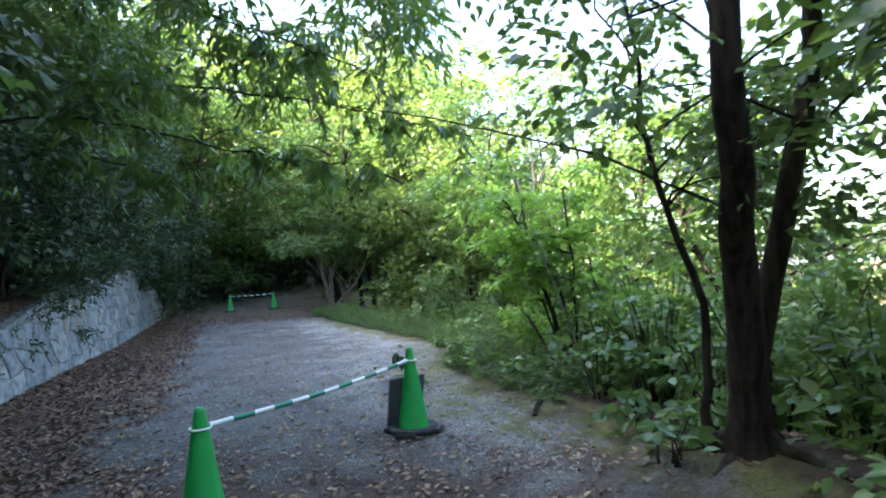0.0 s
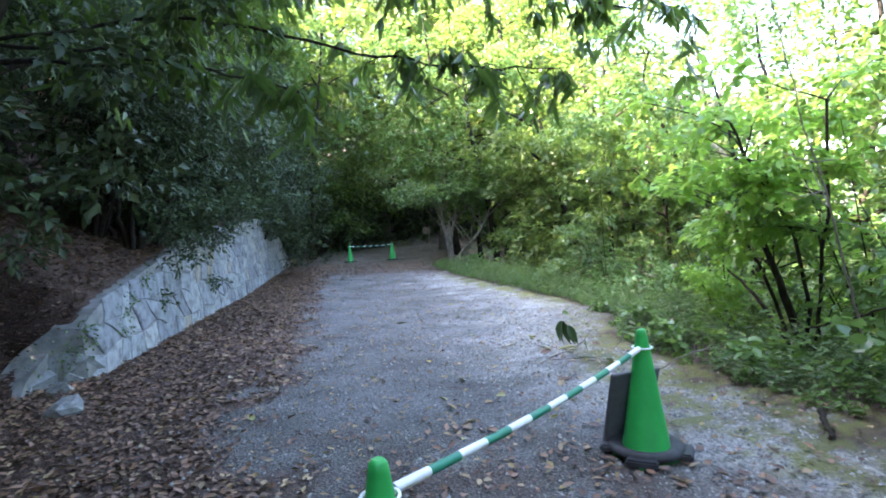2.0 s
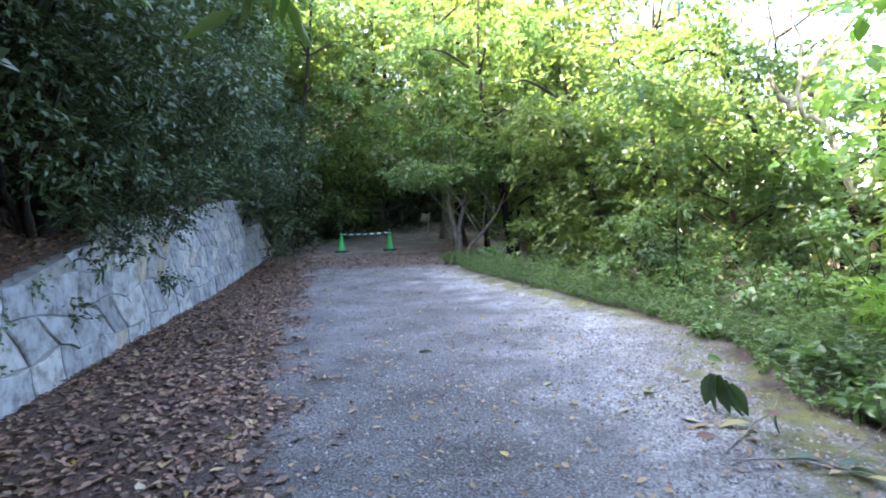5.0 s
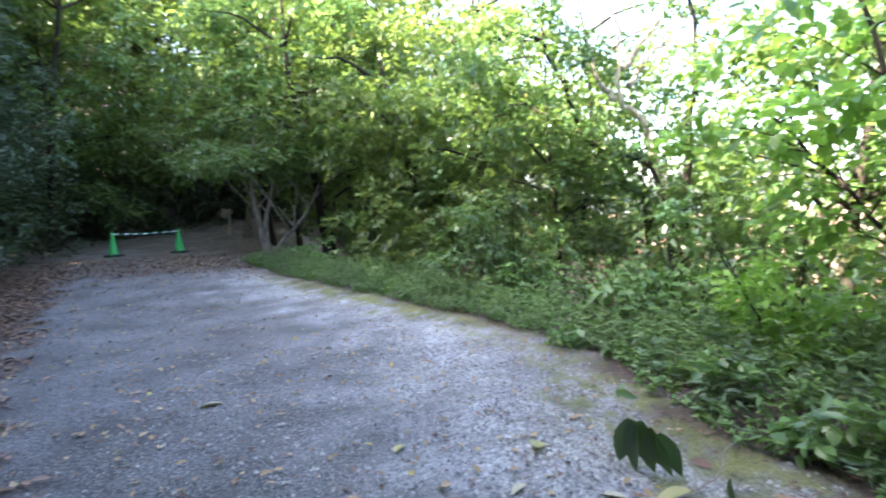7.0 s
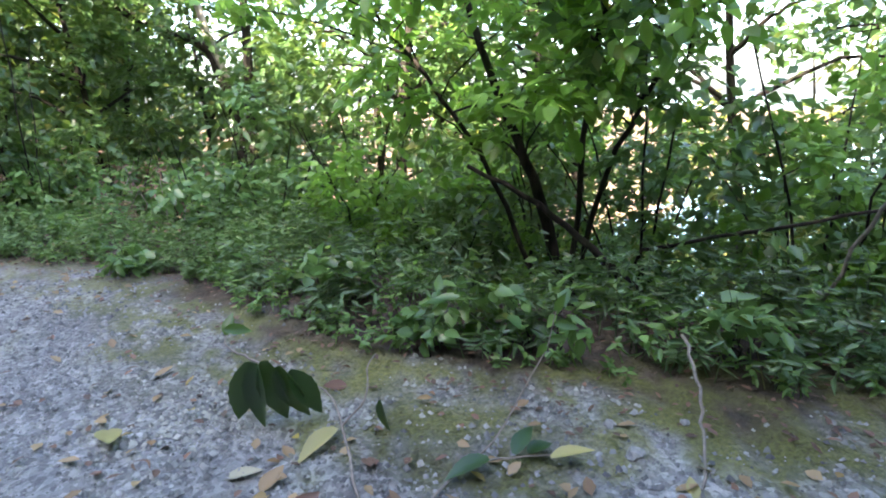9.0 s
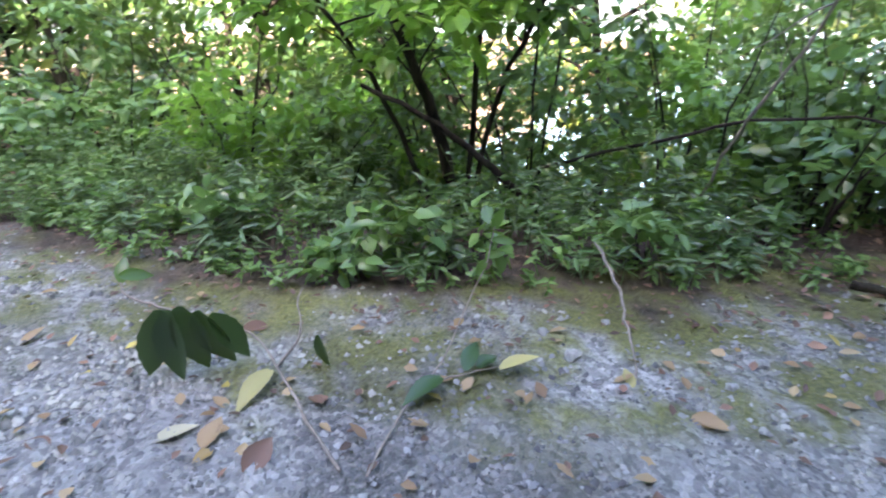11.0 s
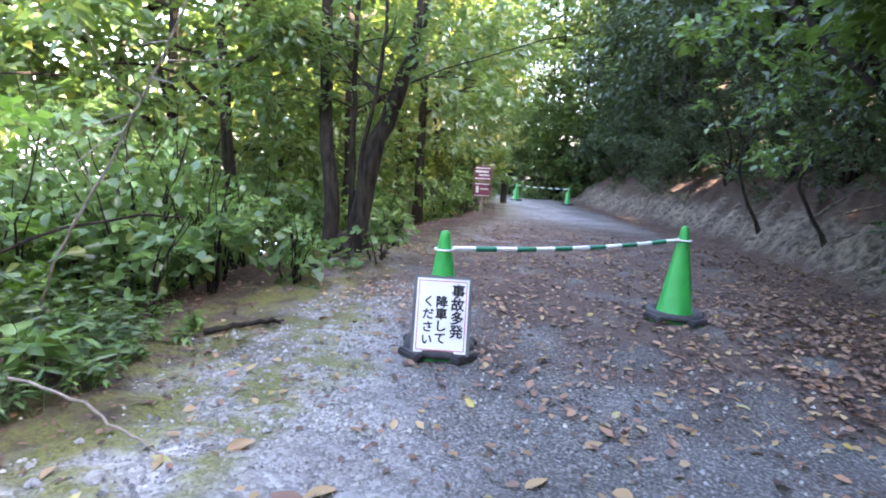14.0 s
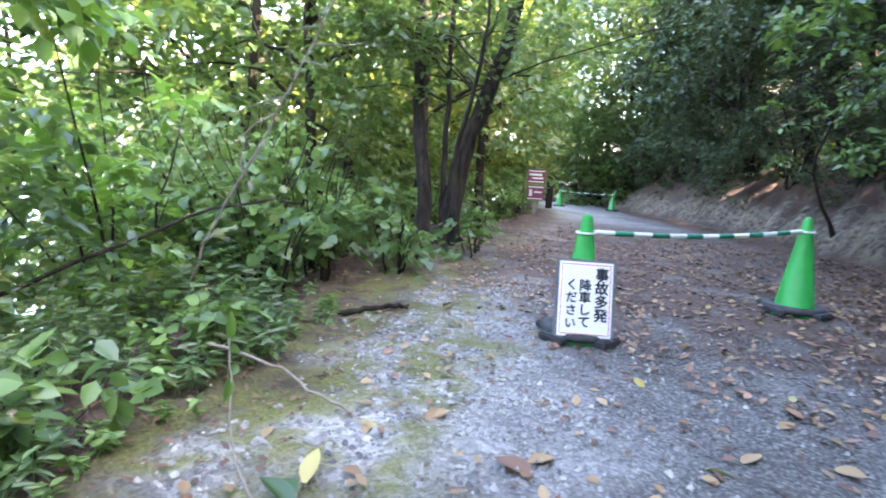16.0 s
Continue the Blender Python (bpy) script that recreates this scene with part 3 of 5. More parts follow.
def traffic_cone(at, rz, label, weight=True):
    t = thing("traffic_cone", at, label, "traffic cone", "green traffic cones", rz=rz)
    bm = slab(0.36, 0.36, 0.025, 0.008)
    bmesh.ops.translate(bm, verts=bm.verts, vec=(0, 0, 0.014))
    part("base_plate", bm, M_CONE, t)
    part("body", lathe([(0.143, 0.026), (0.138, 0.05), (0.132, 0.06), (0.031, 0.70), (0.027, 0.722), (0.016, 0.733)]), M_CONE, t)
    if weight:
        ring = lathe([(0.155, 0.03), (0.205, 0.03), (0.215, 0.045), (0.205, 0.07), (0.16, 0.075), (0.145, 0.06)], 20)
        part("weight_ring", ring, M_RUBBER, t, "black rubber weight ring")
        for k in range(4):
            bm = bmesh.new()
            m = pose(0, 0, 0.032, 0, 0, 45 + 90 * k) @ Matrix.Translation((0.205, 0, 0)) @ Matrix.Diagonal((0.09, 0.17, 0.045, 1))
            bmesh.ops.create_cube(bm, size=1.0, matrix=m)
            bmesh.ops.bevel(bm, geom=bm.edges[:], offset=0.01, segments=2, affect="EDGES")
            part("weight_corner", bm, M_RUBBER, t, "black rubber corner weight")
    return t


def ring_mesh(radius, thick, centre, o):
    ang = np.linspace(0, 2 * math.pi, 25)
    pts = np.stack([centre[0] + radius * np.cos(ang), centre[1] + radius * np.sin(ang), np.full(25, centre[2])], -1)
    return tube(pts - o, np.full(25, thick), 7)


def cone_bar(a, b, label, stripes=13, r=0.016):
    """A striped bar that rests on two cones by a ring at each end."""
    a, b = np.array(a, float), np.array(b, float)
    t = thing("cone_bar", (a + b) / 2, label, "barrier bar", "striped bars")
    o = (a + b) / 2
    way = unit(b - a)
    p0, p1 = a + way * 0.055, b - way * 0.055
    for k in range(stripes):
        us = np.linspace(k / stripes, (k + 1) / stripes, 4)
        pts = p0 + (p1 - p0) * us[:, None]
        pts[:, 2] -= 0.03 * np.sin(math.pi * us)
        v, f = tube(pts - o, np.full(4, r), 12)
        mesh_part("stripe", mesh_from("stripe", v, [f], M_WHITE if k % 2 == 0 else M_BAR_GREEN), t, "white stripe" if k % 2 == 0 else "dark green stripe")
    for c in (a, b):
        v, f = ring_mesh(0.055, 0.006, c, o)
        mesh_part("ring", mesh_from("ring", v, [f], M_WHITE), t, "white plastic ring")
    return t


CONE_A, CONE_B = (-0.62, 2.36), (0.2, 4.28)
za, zb = ground_at(*CONE_A), ground_at(*CONE_B)
traffic_cone((*CONE_A, za), 20, "bright green plastic traffic cone with black rubber weights")
traffic_cone((*CONE_B, zb), 35, "bright green plastic traffic cone behind a leaning notice")
cone_bar((*CONE_A, za + 0.625), (*CONE_B, zb + 0.625), "green and white striped bar between two cones")
FAR_A, FAR_B = (-9.75, 20.8), (-8.05, 21.1)
for c in (FAR_A, FAR_B):
    traffic_cone((*c, ground_at(*c)), 10, "green plastic traffic cone at the path's far end")
cone_bar((*FAR_A, ground_at(*FAR_A) + 0.645), (*FAR_B, ground_at(*FAR_B) + 0.645), "pale striped bar between two distant cones")
BACK_A, BACK_B, BACK_C = (9.9, -13.0), (8.0, -13.9), (10.3, -11.0)
for c in (BACK_A, BACK_B, BACK_C):
    traffic_cone((*c, ground_at(*c)), 10, "green plastic traffic cone down the road")
cone_bar((*BACK_A, ground_at(*BACK_A) + 0.645), (*BACK_B, ground_at(*BACK_B) + 0.645), "pale striped bar between two distant cones")


def text_mesh(body, size, mat, parent, m):
    cu = bpy.data.curves.new("writing", "FONT")
    cu.body, cu.size, cu.align_x, cu.align_y = body, size, "CENTER", "CENTER"
    cu.extrude, cu.offset, cu.resolution_u = 0.0005, 0.0, 3
    tmp = new("writing_curve", cu)
    bpy.context.view_layer.update()
    me = bpy.data.meshes.new_from_object(tmp.evaluated_get(bpy.context.evaluated_depsgraph_get()))
    bpy.data.objects.remove(tmp)
    # heavy strokes: shifted layers of the glyph, a hair apart in height
    bm = bmesh.new()
    for k, (dx, dy) in enumerate(((0, 0), (1, 0), (-1, 0), (0, 1), (0, -1), (0.7, 0.7), (-0.7, -0.7), (0.7, -0.7), (-0.7, 0.7))):
        n0 = len(bm.verts)
        bm.from_mesh(me)
        bm.verts.ensure_lookup_table()
        bmesh.ops.translate(bm, verts=bm.verts[n0:], vec=(dx * size * 0.026, dy * size * 0.026, k * 0.0002))
    bm.to_mesh(me)
    bm.free()
    me.materials.clear()
    me.materials.append(mat)
    ob = new("character", me)
    ob.parent = parent
    ob.matrix_local = m
    return ob


def notice():
    """A leaning board with a printed sheet."""
    foot = Vector((0.085, 4.425, ground_at(0.085, 4.425) + 0.055))
    across = Vector((-0.236, -0.171, 0)).normalized()
    up = Vector((0.098, -0.058, 0.39)).normalized()
    out = across.cross(up).normalized()
    up = out.cross(across)
    m = Matrix((across, up, out)).transposed().to_4x4()
    m.translation = foot
    t = new("notice_board")
    t.matrix_world = m
    tagged(t, "leaning white notice with black Japanese characters and red border", "notice")
    bm = slab(0.335, 0.455, 0.03, 0.006)
    bmesh.ops.translate(bm, verts=bm.verts, vec=(0, 0.215, -0.018))
    part("board", bm, M_SIGN_BACK, t, "dark grey backing board")
    bm = slab(0.297, 0.42, 0.003, 0.001)
    bmesh.ops.translate(bm, verts=bm.verts, vec=(0, 0.215, 0.0))
    sheet = part("sheet", bm, M_PAPER, t, "white laminated sheet")
    for sx, sy, px, py in ((0.27, 0.004, 0, 0.02), (0.27, 0.004, 0, 0.41), (0.004, 0.394, -0.135, 0.215), (0.004, 0.394, 0.135, 0.215)):
        bm = bmesh.new()
        bmesh.ops.create_cube(bm, size=1.0, matrix=Matrix.Translation((px, py, 0.0025)) @ Matrix.Diagonal((sx, sy, 0.002, 1)))
        part("border", bm, M_RED, t, "thin red border line")
    for col, (word, x, y0, dy, sz) in enumerate((("事故多発", 0.088, 0.352, 0.076, 0.078), ("降車して", -0.002, 0.288, 0.068, 0.070), ("ください", -0.077, 0.290, 0.072, 0.066))):
        for k, ch in enumerate(word):
            text_mesh(ch, sz, M_INK, t, pose(x, y0 - dy * k, 0.0035))
    return t


notice()


def info_board():
    x, y = 6.0, -4.65
    z = ground_at(x, y)
    t = thing("information_board", (x, y, z), "two maroon and white printed panels on a weathered wooden post", "sign", rz=33)
    bm = slab(0.07, 0.05, 1.3, 0.008)
    bmesh.ops.translate(bm, verts=bm.verts, vec=(0, -0.035, 0.62))
    part("post", bm, M_POST, t, "weathered grey wooden post")
    for z0, h in ((0.88, 0.36), (0.47, 0.37)):
        bm = slab(0.44, 0.02, h, 0.004)
        bmesh.ops.translate(bm, verts=bm.verts, vec=(0, 0, z0 + h / 2 - 0.06))
        panel = part("panel", bm, M_MAROON, t, "maroon printed panel with pale edges")
        bars = ((0.0, 0.86, 0.38, 0.025), (0.0, 0.14, 0.38, 0.025), (0.02, 0.62, 0.32, 0.05), (-0.03, 0.38, 0.26, 0.04)) if z0 > 0.6 else ((0.0, 0.88, 0.38, 0.025), (0.0, 0.1, 0.38, 0.02), (0.12, 0.5, 0.07, 0.16), (-0.06, 0.55, 0.2, 0.03))
        for px, pz, bw, bh in bars:
            bm = slab(bw, 0.004, bh, 0.001)
            bmesh.ops.translate(bm, verts=bm.verts, vec=(px, 0.013, z0 - 0.06 + h * pz))
            part("print_bar", bm, M_WHITE, panel, "white printed bar")
    return t


info_board()


def small_post(x, y, h, w, label, mat, lean):
    t = thing("post", (x, y, ground_at(x, y)), label, "post")
    bm = slab(w, w, h, w * 0.15)
    bmesh.ops.translate(bm, verts=bm.verts, vec=(0, 0, h / 2 - 0.03))
    bmesh.ops.rotate(bm, verts=bm.verts, matrix=Matrix.Rotation(lean, 3, "Y"))
    part("shaft", bm, mat, t)
    if w < 0.1:
        bm = slab(0.28, 0.03, 0.36, 0.01)
        bmesh.ops.rotate(bm, verts=bm.verts, matrix=Matrix.Rotation(0.25, 3, "Y"))
        bmesh.ops.translate(bm, verts=bm.verts, vec=(-0.1, -0.06, h - 0.25))
        part("plate", bm, M_POST, t, "pale weathered plate")
    return t


small_post(-8.56, 27.4, 1.15, 0.07, "pale wooden signpost with a small tilted plate", M_POST, 0.1)
small_post(8.9, -10.4, 0.95, 0.2, "dark brown wooden post beside the road", M_BARK, 0.0)


# ---- cut branches and single fallen leaves on the gravel ----


def blade(base, way, length, width, normal=(0, 0, 1), curl=0.15, rows=13):
    """One large leaf: a pointed blade folded at the midrib, with a wavy edge."""
    d = unit(np.array(way, float))
    s = unit(np.cross(d, np.array(normal, float)))
    n = np.cross(s, d)
    v = []
    for k in range(rows):
        u = k / (rows - 1)
        w = width * 0.5 * math.sin(math.pi * min(1, (u * 0.93 + 0.05)) ** 0.8) * (1 + 0.035 * (-1) ** k)
        c = np.array(base, float) + d * length * u - n * length * curl * u * u
        v += [c - s * w + n * w * 0.45, c, c + s * w + n * w * 0.45]
    f = []
    for k in range(rows - 1):
        i = 3 * k
        f += [(i, i + 1, i + 4, i + 3), (i + 1, i + 2, i + 5, i + 4)]
    return np.array(v), np.array(f)


def leaf_part(name, parent, mat, o, label="", **kw):
    v, f = blade(**kw)
    return mesh_part(name, mesh_from(name, v - np.array(o), [f], mat), parent, label)


def cut_branch_big():
    o = (-0.45, 7.0, 0.0)
    t = thing("cut_branch", o, "cut branch with large drooping dark green leaves on gravel", "branch", "cut branches")
    lines = [([(-0.57, 6.52, 0.015), (-0.42, 6.78, 0.02), (-0.31, 6.96, 0.035), (-0.25, 7.12, 0.08), (-0.36, 7.2, 0.17), (-0.45, 7.22, 0.25)], 0.006),
             ([(-0.31, 6.96, 0.035), (-0.22, 6.93, 0.12), (-0.16, 6.98, 0.2), (-0.08, 7.02, 0.21)], 0.005),
             ([(-0.45, 7.22, 0.25), (-0.5, 7.36, 0.29), (-0.47, 7.42, 0.31)], 0.005)]
    for pts, r in lines:
        limb_part("twig", t, M_TWIG, [(smooth_line(pts, 14, 0.002, 3), np.linspace(r, r * 0.5, 14))], sides=6)
    for base, way, ln, w, nr in (((-0.45, 7.2, 0.27), (0.16, -0.1, -0.95), 0.27, 0.105, (-0.8, -0.7, 0.3)), ((-0.47, 7.22, 0.26), (-0.06, 0.0, -1), 0.27, 0.11, (-1.0, -0.3, 0.1)),
                                 ((-0.48, 7.25, 0.26), (-0.2, 0.16, -0.92), 0.25, 0.105, (-0.6, -0.9, 0.2)), ((-0.42, 7.16, 0.25), (0.28, -0.2, -0.95), 0.25, 0.10, (-0.9, -0.3, 0.6)),
                                 ((-0.40, 7.13, 0.23), (0.42, -0.3, -0.85), 0.22, 0.09, (-0.3, -0.9, 0.7)), ((-0.45, 7.26, 0.25), (0.06, 0.2, -0.95), 0.23, 0.09, (-1, 0.3, 0.3))):
        leaf_part("leaf", t, M_LEAF_DARK, o, base=base, way=way, length=ln, width=w, normal=nr, curl=0.1)
    for base, way, ln, w in (((-0.47, 7.42, 0.31), (0.3, 0.2, 0.5), 0.09, 0.045), ((-0.48, 7.41, 0.34), (0.5, -0.3, -0.1), 0.1, 0.045)):
        leaf_part("leaf", t, M_LEAF_LONG, o, base=base, way=way, length=ln, width=w, normal=(-0.6, -0.5, 0.8))
    leaf_part("leaf", t, M_LEAF_YELLOW, o, "yellow-green dry leaf", base=(-0.33, 6.97, 0.03), way=(-0.3, -0.05, 0.0), length=0.19, width=0.075)
    leaf_part("leaf", t, M_LEAF_DARK, o, base=(-0.21, 6.86, 0.13), way=(0.05, -0.1, -0.9), length=0.14, width=0.05, normal=(-1, 0, 0.2))


def cut_branch_small():
    o = (-0.1, 6.45, 0.0)
    t = thing("cut_branch", o, "thin cut twig rising from gravel with bluish leaf tips", "branch", "cut branches")
    lines = [([(-0.55, 6.45, 0.012), (-0.29, 6.49, 0.02), (-0.05, 6.48, 0.05), (0.12, 6.47, 0.18), (0.2, 6.43, 0.33), (0.23, 6.42, 0.45)], 0.0045),
             ([(-0.18, 6.49, 0.03), (-0.08, 6.40, 0.04), (0.04, 6.30, 0.03), (0.1, 6.22, 0.02)], 0.004)]
    for pts, r in lines:
        limb_part("twig", t, M_TWIG, [(smooth_line(pts, 16, 0.002, 5), np.linspace(r, r * 0.4, 16))], sides=6)
    for base, way, ln, w in (((0.23, 6.42, 0.44), (0.1, -0.15, 0.5), 0.08, 0.035), ((0.22, 6.42, 0.40), (0.4, -0.5, -0.1), 0.09, 0.035), ((0.2, 6.43, 0.33), (-0.3, 0.3, -0.5), 0.07, 0.03), ((0.2, 6.43, 0.34), (0.3, -0.35, 0.1), 0.07, 0.03)):
        leaf_part("leaf", t, M_LEAF_LONG, o, base=base, way=way, length=ln, width=w, normal=(-0.7, -0.2, 0.7))
    for base, way, ln, w, mt in (((-0.13, 6.44, 0.045), (-0.3, 0.12, 0.0), 0.16, 0.07, M_LEAF_DARK), ((-0.06, 6.39, 0.045), (0.35, 0.05, 0.12), 0.14, 0.06, M_LEAF_DARK), ((-0.02, 6.36, 0.04), (0.3, -0.05, 0.0), 0.12, 0.06, M_LEAF_DARK), ((0.02, 6.30, 0.03), (0.15, -0.2, 0.1), 0.14, 0.055, M_LEAF_YELLOW)):
        leaf_part("leaf", t, mt, o, base=base, way=way, length=ln, width=w)


M_LEAF_DARK = leaf_material("large dark leaf", (0.018, 0.05, 0.016), (0.035, 0.085, 0.025), (0.03, 0.05, 0.015), 0.33, 0.15)
cut_branch_big()
cut_branch_small()

SINGLES = ((-0.66, 7.02, 0.12, 3), (-0.61, 6.93, 0.11, 1), (-0.88, 7.56, 0.17, 2), (-0.62, 6.75, 0.12, 0), (-0.37, 6.75, 0.09, 0), (0.18, 5.92, 0.07, 1), (0.08, 5.66, 0.10, 1), (-0.12, 7.25, 0.10, 0), (-0.5, 7.02, 0.08, 1),
           (-0.91, 4.33, 0.07, 2), (0.07, 5.65, 0.09, 1), (-0.9, 5.08, 0.10, 1), (-1.17, 4.94, 0.11, 1), (-0.94, 4.67, 0.09, 1), (-0.34, 5.75, 0.13, 0), (-0.38, 5.65, 0.13, 1), (-0.99, 3.94, 0.08, 1), (-1.34, 3.79, 0.08, 2), (0.19, 5.91, 0.08, 2),
           (-2.95, 8.6, 0.16, 3), (-1.63, 7.67, 0.13, 2), (-1.07, 7.15, 0.12, 3), (-3.6, 6.25, 0.12, 2), (-3.62, 6.52, 0.12, 2), (-1.27, 5.67, 0.16, 3), (-3.65, 5.55, 0.10, 3), (-2.65, 4.51, 0.11, 2), (-1.29, 5.14, 0.09, 2), (-0.84, 5.26, 0.09, 2), (-1.47, 5.78, 0.10, 1), (-1.9, 6.82, 0.09, 1), (-2.98, 6.84, 0.1, 1), (-0.54, 7.91, 0.09, 1), (-0.86, 7.33, 0.09, 0))
gl = np.random.default_rng(31)
for x, y, ln, kind_k in SINGLES:
    a = gl.uniform(0, 2 * math.pi)
    z = ground_at(x, y) + 0.014
    t = thing("fallen_leaf", (x, y, z), ("curled dark brown dead leaf on the gravel", "dry tan dead leaf on the gravel", "yellow fallen leaf on the gravel", "pale cream dry leaf on the gravel")[kind_k], "leaf", "fallen leaves")
    v, f = blade((0, 0, 0), (math.cos(a), math.sin(a), gl.uniform(0, 0.15)), ln, ln * gl.uniform(0.42, 0.62), curl=gl.uniform(-0.25, 0.1), normal=(gl.normal(0, 0.25), gl.normal(0, 0.25), 1))
    v = v - np.array([math.cos(a), math.sin(a), 0]) * ln * 0.5
    v[:, 2] -= min(0.012 + v[:, 2].min(), 0.012) if v[:, 2].min() > -0.012 else v[:, 2].min() + 0.012
    mesh_part("blade", mesh_from("blade", v, [f], (M_DEAD_BROWN, M_DEAD_PALE, M_LEAF_YELLOW, M_DEAD_CREAM)[kind_k]), t)


def stick(name, pts, r0, r1, mat, label):
    o = pts[0]
    t = thing(name, o, label, "stick", "sticks")
    limb_part("shaft", t, mat, [(smooth_line(pts, 14, 0.006, 8), np.linspace(r0, r1, 14))], sides=7)
    return t


stick("stick", [(0.86, 6.18, 0.2), (0.60, 6.03, 0.145), (0.44, 5.97, 0.06), (0.21, 5.88, 0.012)], 0.007, 0.005, M_TWIG, "curved pale dry stick leaning out of the undergrowth")
stick("stick", [(1.36, 5.12, 0.02), (1.3, 4.9, 0.03), (1.25, 4.62, 0.02)], 0.022, 0.014, M_BARK, "short blackened stick on the mossy verge")
stick("bent_limb", [(2.1, 6.45, ground_at(2.1, 6.45)), (1.75, 6.75, 0.2), (1.83, 6.5, 0.33), (1.93, 5.97, 0.5), (1.95, 5.7, 0.60), (2.0, 5.2, 0.66), (2.2, 4.8, 0.62)], 0.014, 0.007, M_BARK, "dark bent limb lying low through the shrubs")
stick("bent_limb", [(1.75, 6.5, ground_at(1.75, 6.5)), (1.62, 6.9, 0.22), (1.5, 7.25, 0.5), (1.35, 7.7, 0.75)], 0.03, 0.014, M_BARK, "dark leaning dead trunk among the shrubs")


def bare_branch():
    pts = [(2.0, 5.9, ground_at(2.0, 5.9) - 0.03), (1.8, 5.68, 0.55), (1.65, 5.5, 1.0), (1.5, 5.32, 1.48), (1.3, 5.15, 2.05), (1.1, 5.0, 2.9)]
    t = thing("bare_branch", pts[0], "pale leafless branch slanting up out of the shrubs", "branch")
    line = smooth_line(pts, 26, 0.006, 9)
    limb_part("stem", t, M_TWIG, [(line, np.linspace(0.011, 0.004, 26))], sides=6)
    g = np.random.default_rng(19)
    for k in range(9):
        s = line[g.integers(8, 24)]
        e = s + g.normal(0, 0.22, 3) + [0, 0, 0.12]
        limb_part("twig", t, M_TWIG, [(smooth_line([s, (s + e) / 2 + g.normal(0, 0.03, 3), e], 6, 0.004, k), np.linspace(0.005, 0.002, 6))], sides=4)


bare_branch()


def rock(x, y, size, seed, label):
    t = thing("rock", (x, y, ground_at(x, y)), label, "rock", "loose rocks")
    g = random.Random(seed)
    bm = bmesh.new()
    bmesh.ops.create_icosphere(bm, subdivisions=2, radius=size)
    for v in bm.verts:
        k = 1 + 0.55 * noise.noise(v.co / size * 1.1 + Vector((seed * 3.7, 0, 0))) + 0.2 * noise.noise(v.co / size * 3 + Vector((0, seed, 0)))
        v.co = Vector((v.co.x * k * 1.2, v.co.y * k, max(v.co.z * k * 0.75, -0.3 * size)))
    bmesh.ops.translate(bm, verts=bm.verts, vec=(0, 0, 0.22 * size))
    part("boulder", bm, M_ROCK, t)


rock(-5.15, 4.95, 0.10, 3, "pale grey loose stone beside the wall's end")
rock(-4.4, 4.4, 0.13, 5, "pale grey loose stone half buried in leaf litter")
for k, (x, y, sz) in enumerate(((0.24, 6.11, 0.03), (0.13, 5.92, 0.022), (0.35, 6.25, 0.025), (-0.05, 5.3, 0.018), (0.5, 5.5, 0.02), (-0.6, 6.2, 0.016), (0.3, 5.6, 0.02), (0.55, 6.05, 0.018), (-0.2, 7.6, 0.016), (0.1, 5.05, 0.016))):
    rock(x, y, sz, 20 + k, "small pale stone on the mossy gravel")


def wall_weed(y, h, seed):
    """A tuft of small green leaves rooted in a joint of the wall."""
    p = wall_point(y, h, 0.03)
    t = thing("wall_weed", p, "small green weed rooted in a wall joint", "weed", "wall weeds")
    g = np.random.default_rng(seed)
    pts = p + g.normal(0, 0.06, (70, 3)) * [0.6, 1, 1.6]
    ways = np.stack([g.uniform(0.2, 1, 70), g.normal(0, 0.5, 70), g.normal(-0.4, 0.4, 70)], -1)
    v, f = leaves(pts, ways, 0.045, 0.025, seed)
    mesh_part("foliage", mesh_from("foliage", v - p, [f], M_LEAF_LOW, smooth=False), t)


for k, (y, h) in enumerate(((5.25, 0.3), (5.4, 0.5), (6.1, 0.45), (6.3, 0.7), (6.9, 0.95), (5.0, 0.2), (8.4, 1.2))):
    wall_weed(y, h, 400 + k)

# ---- the tree with several stems beside the road ----


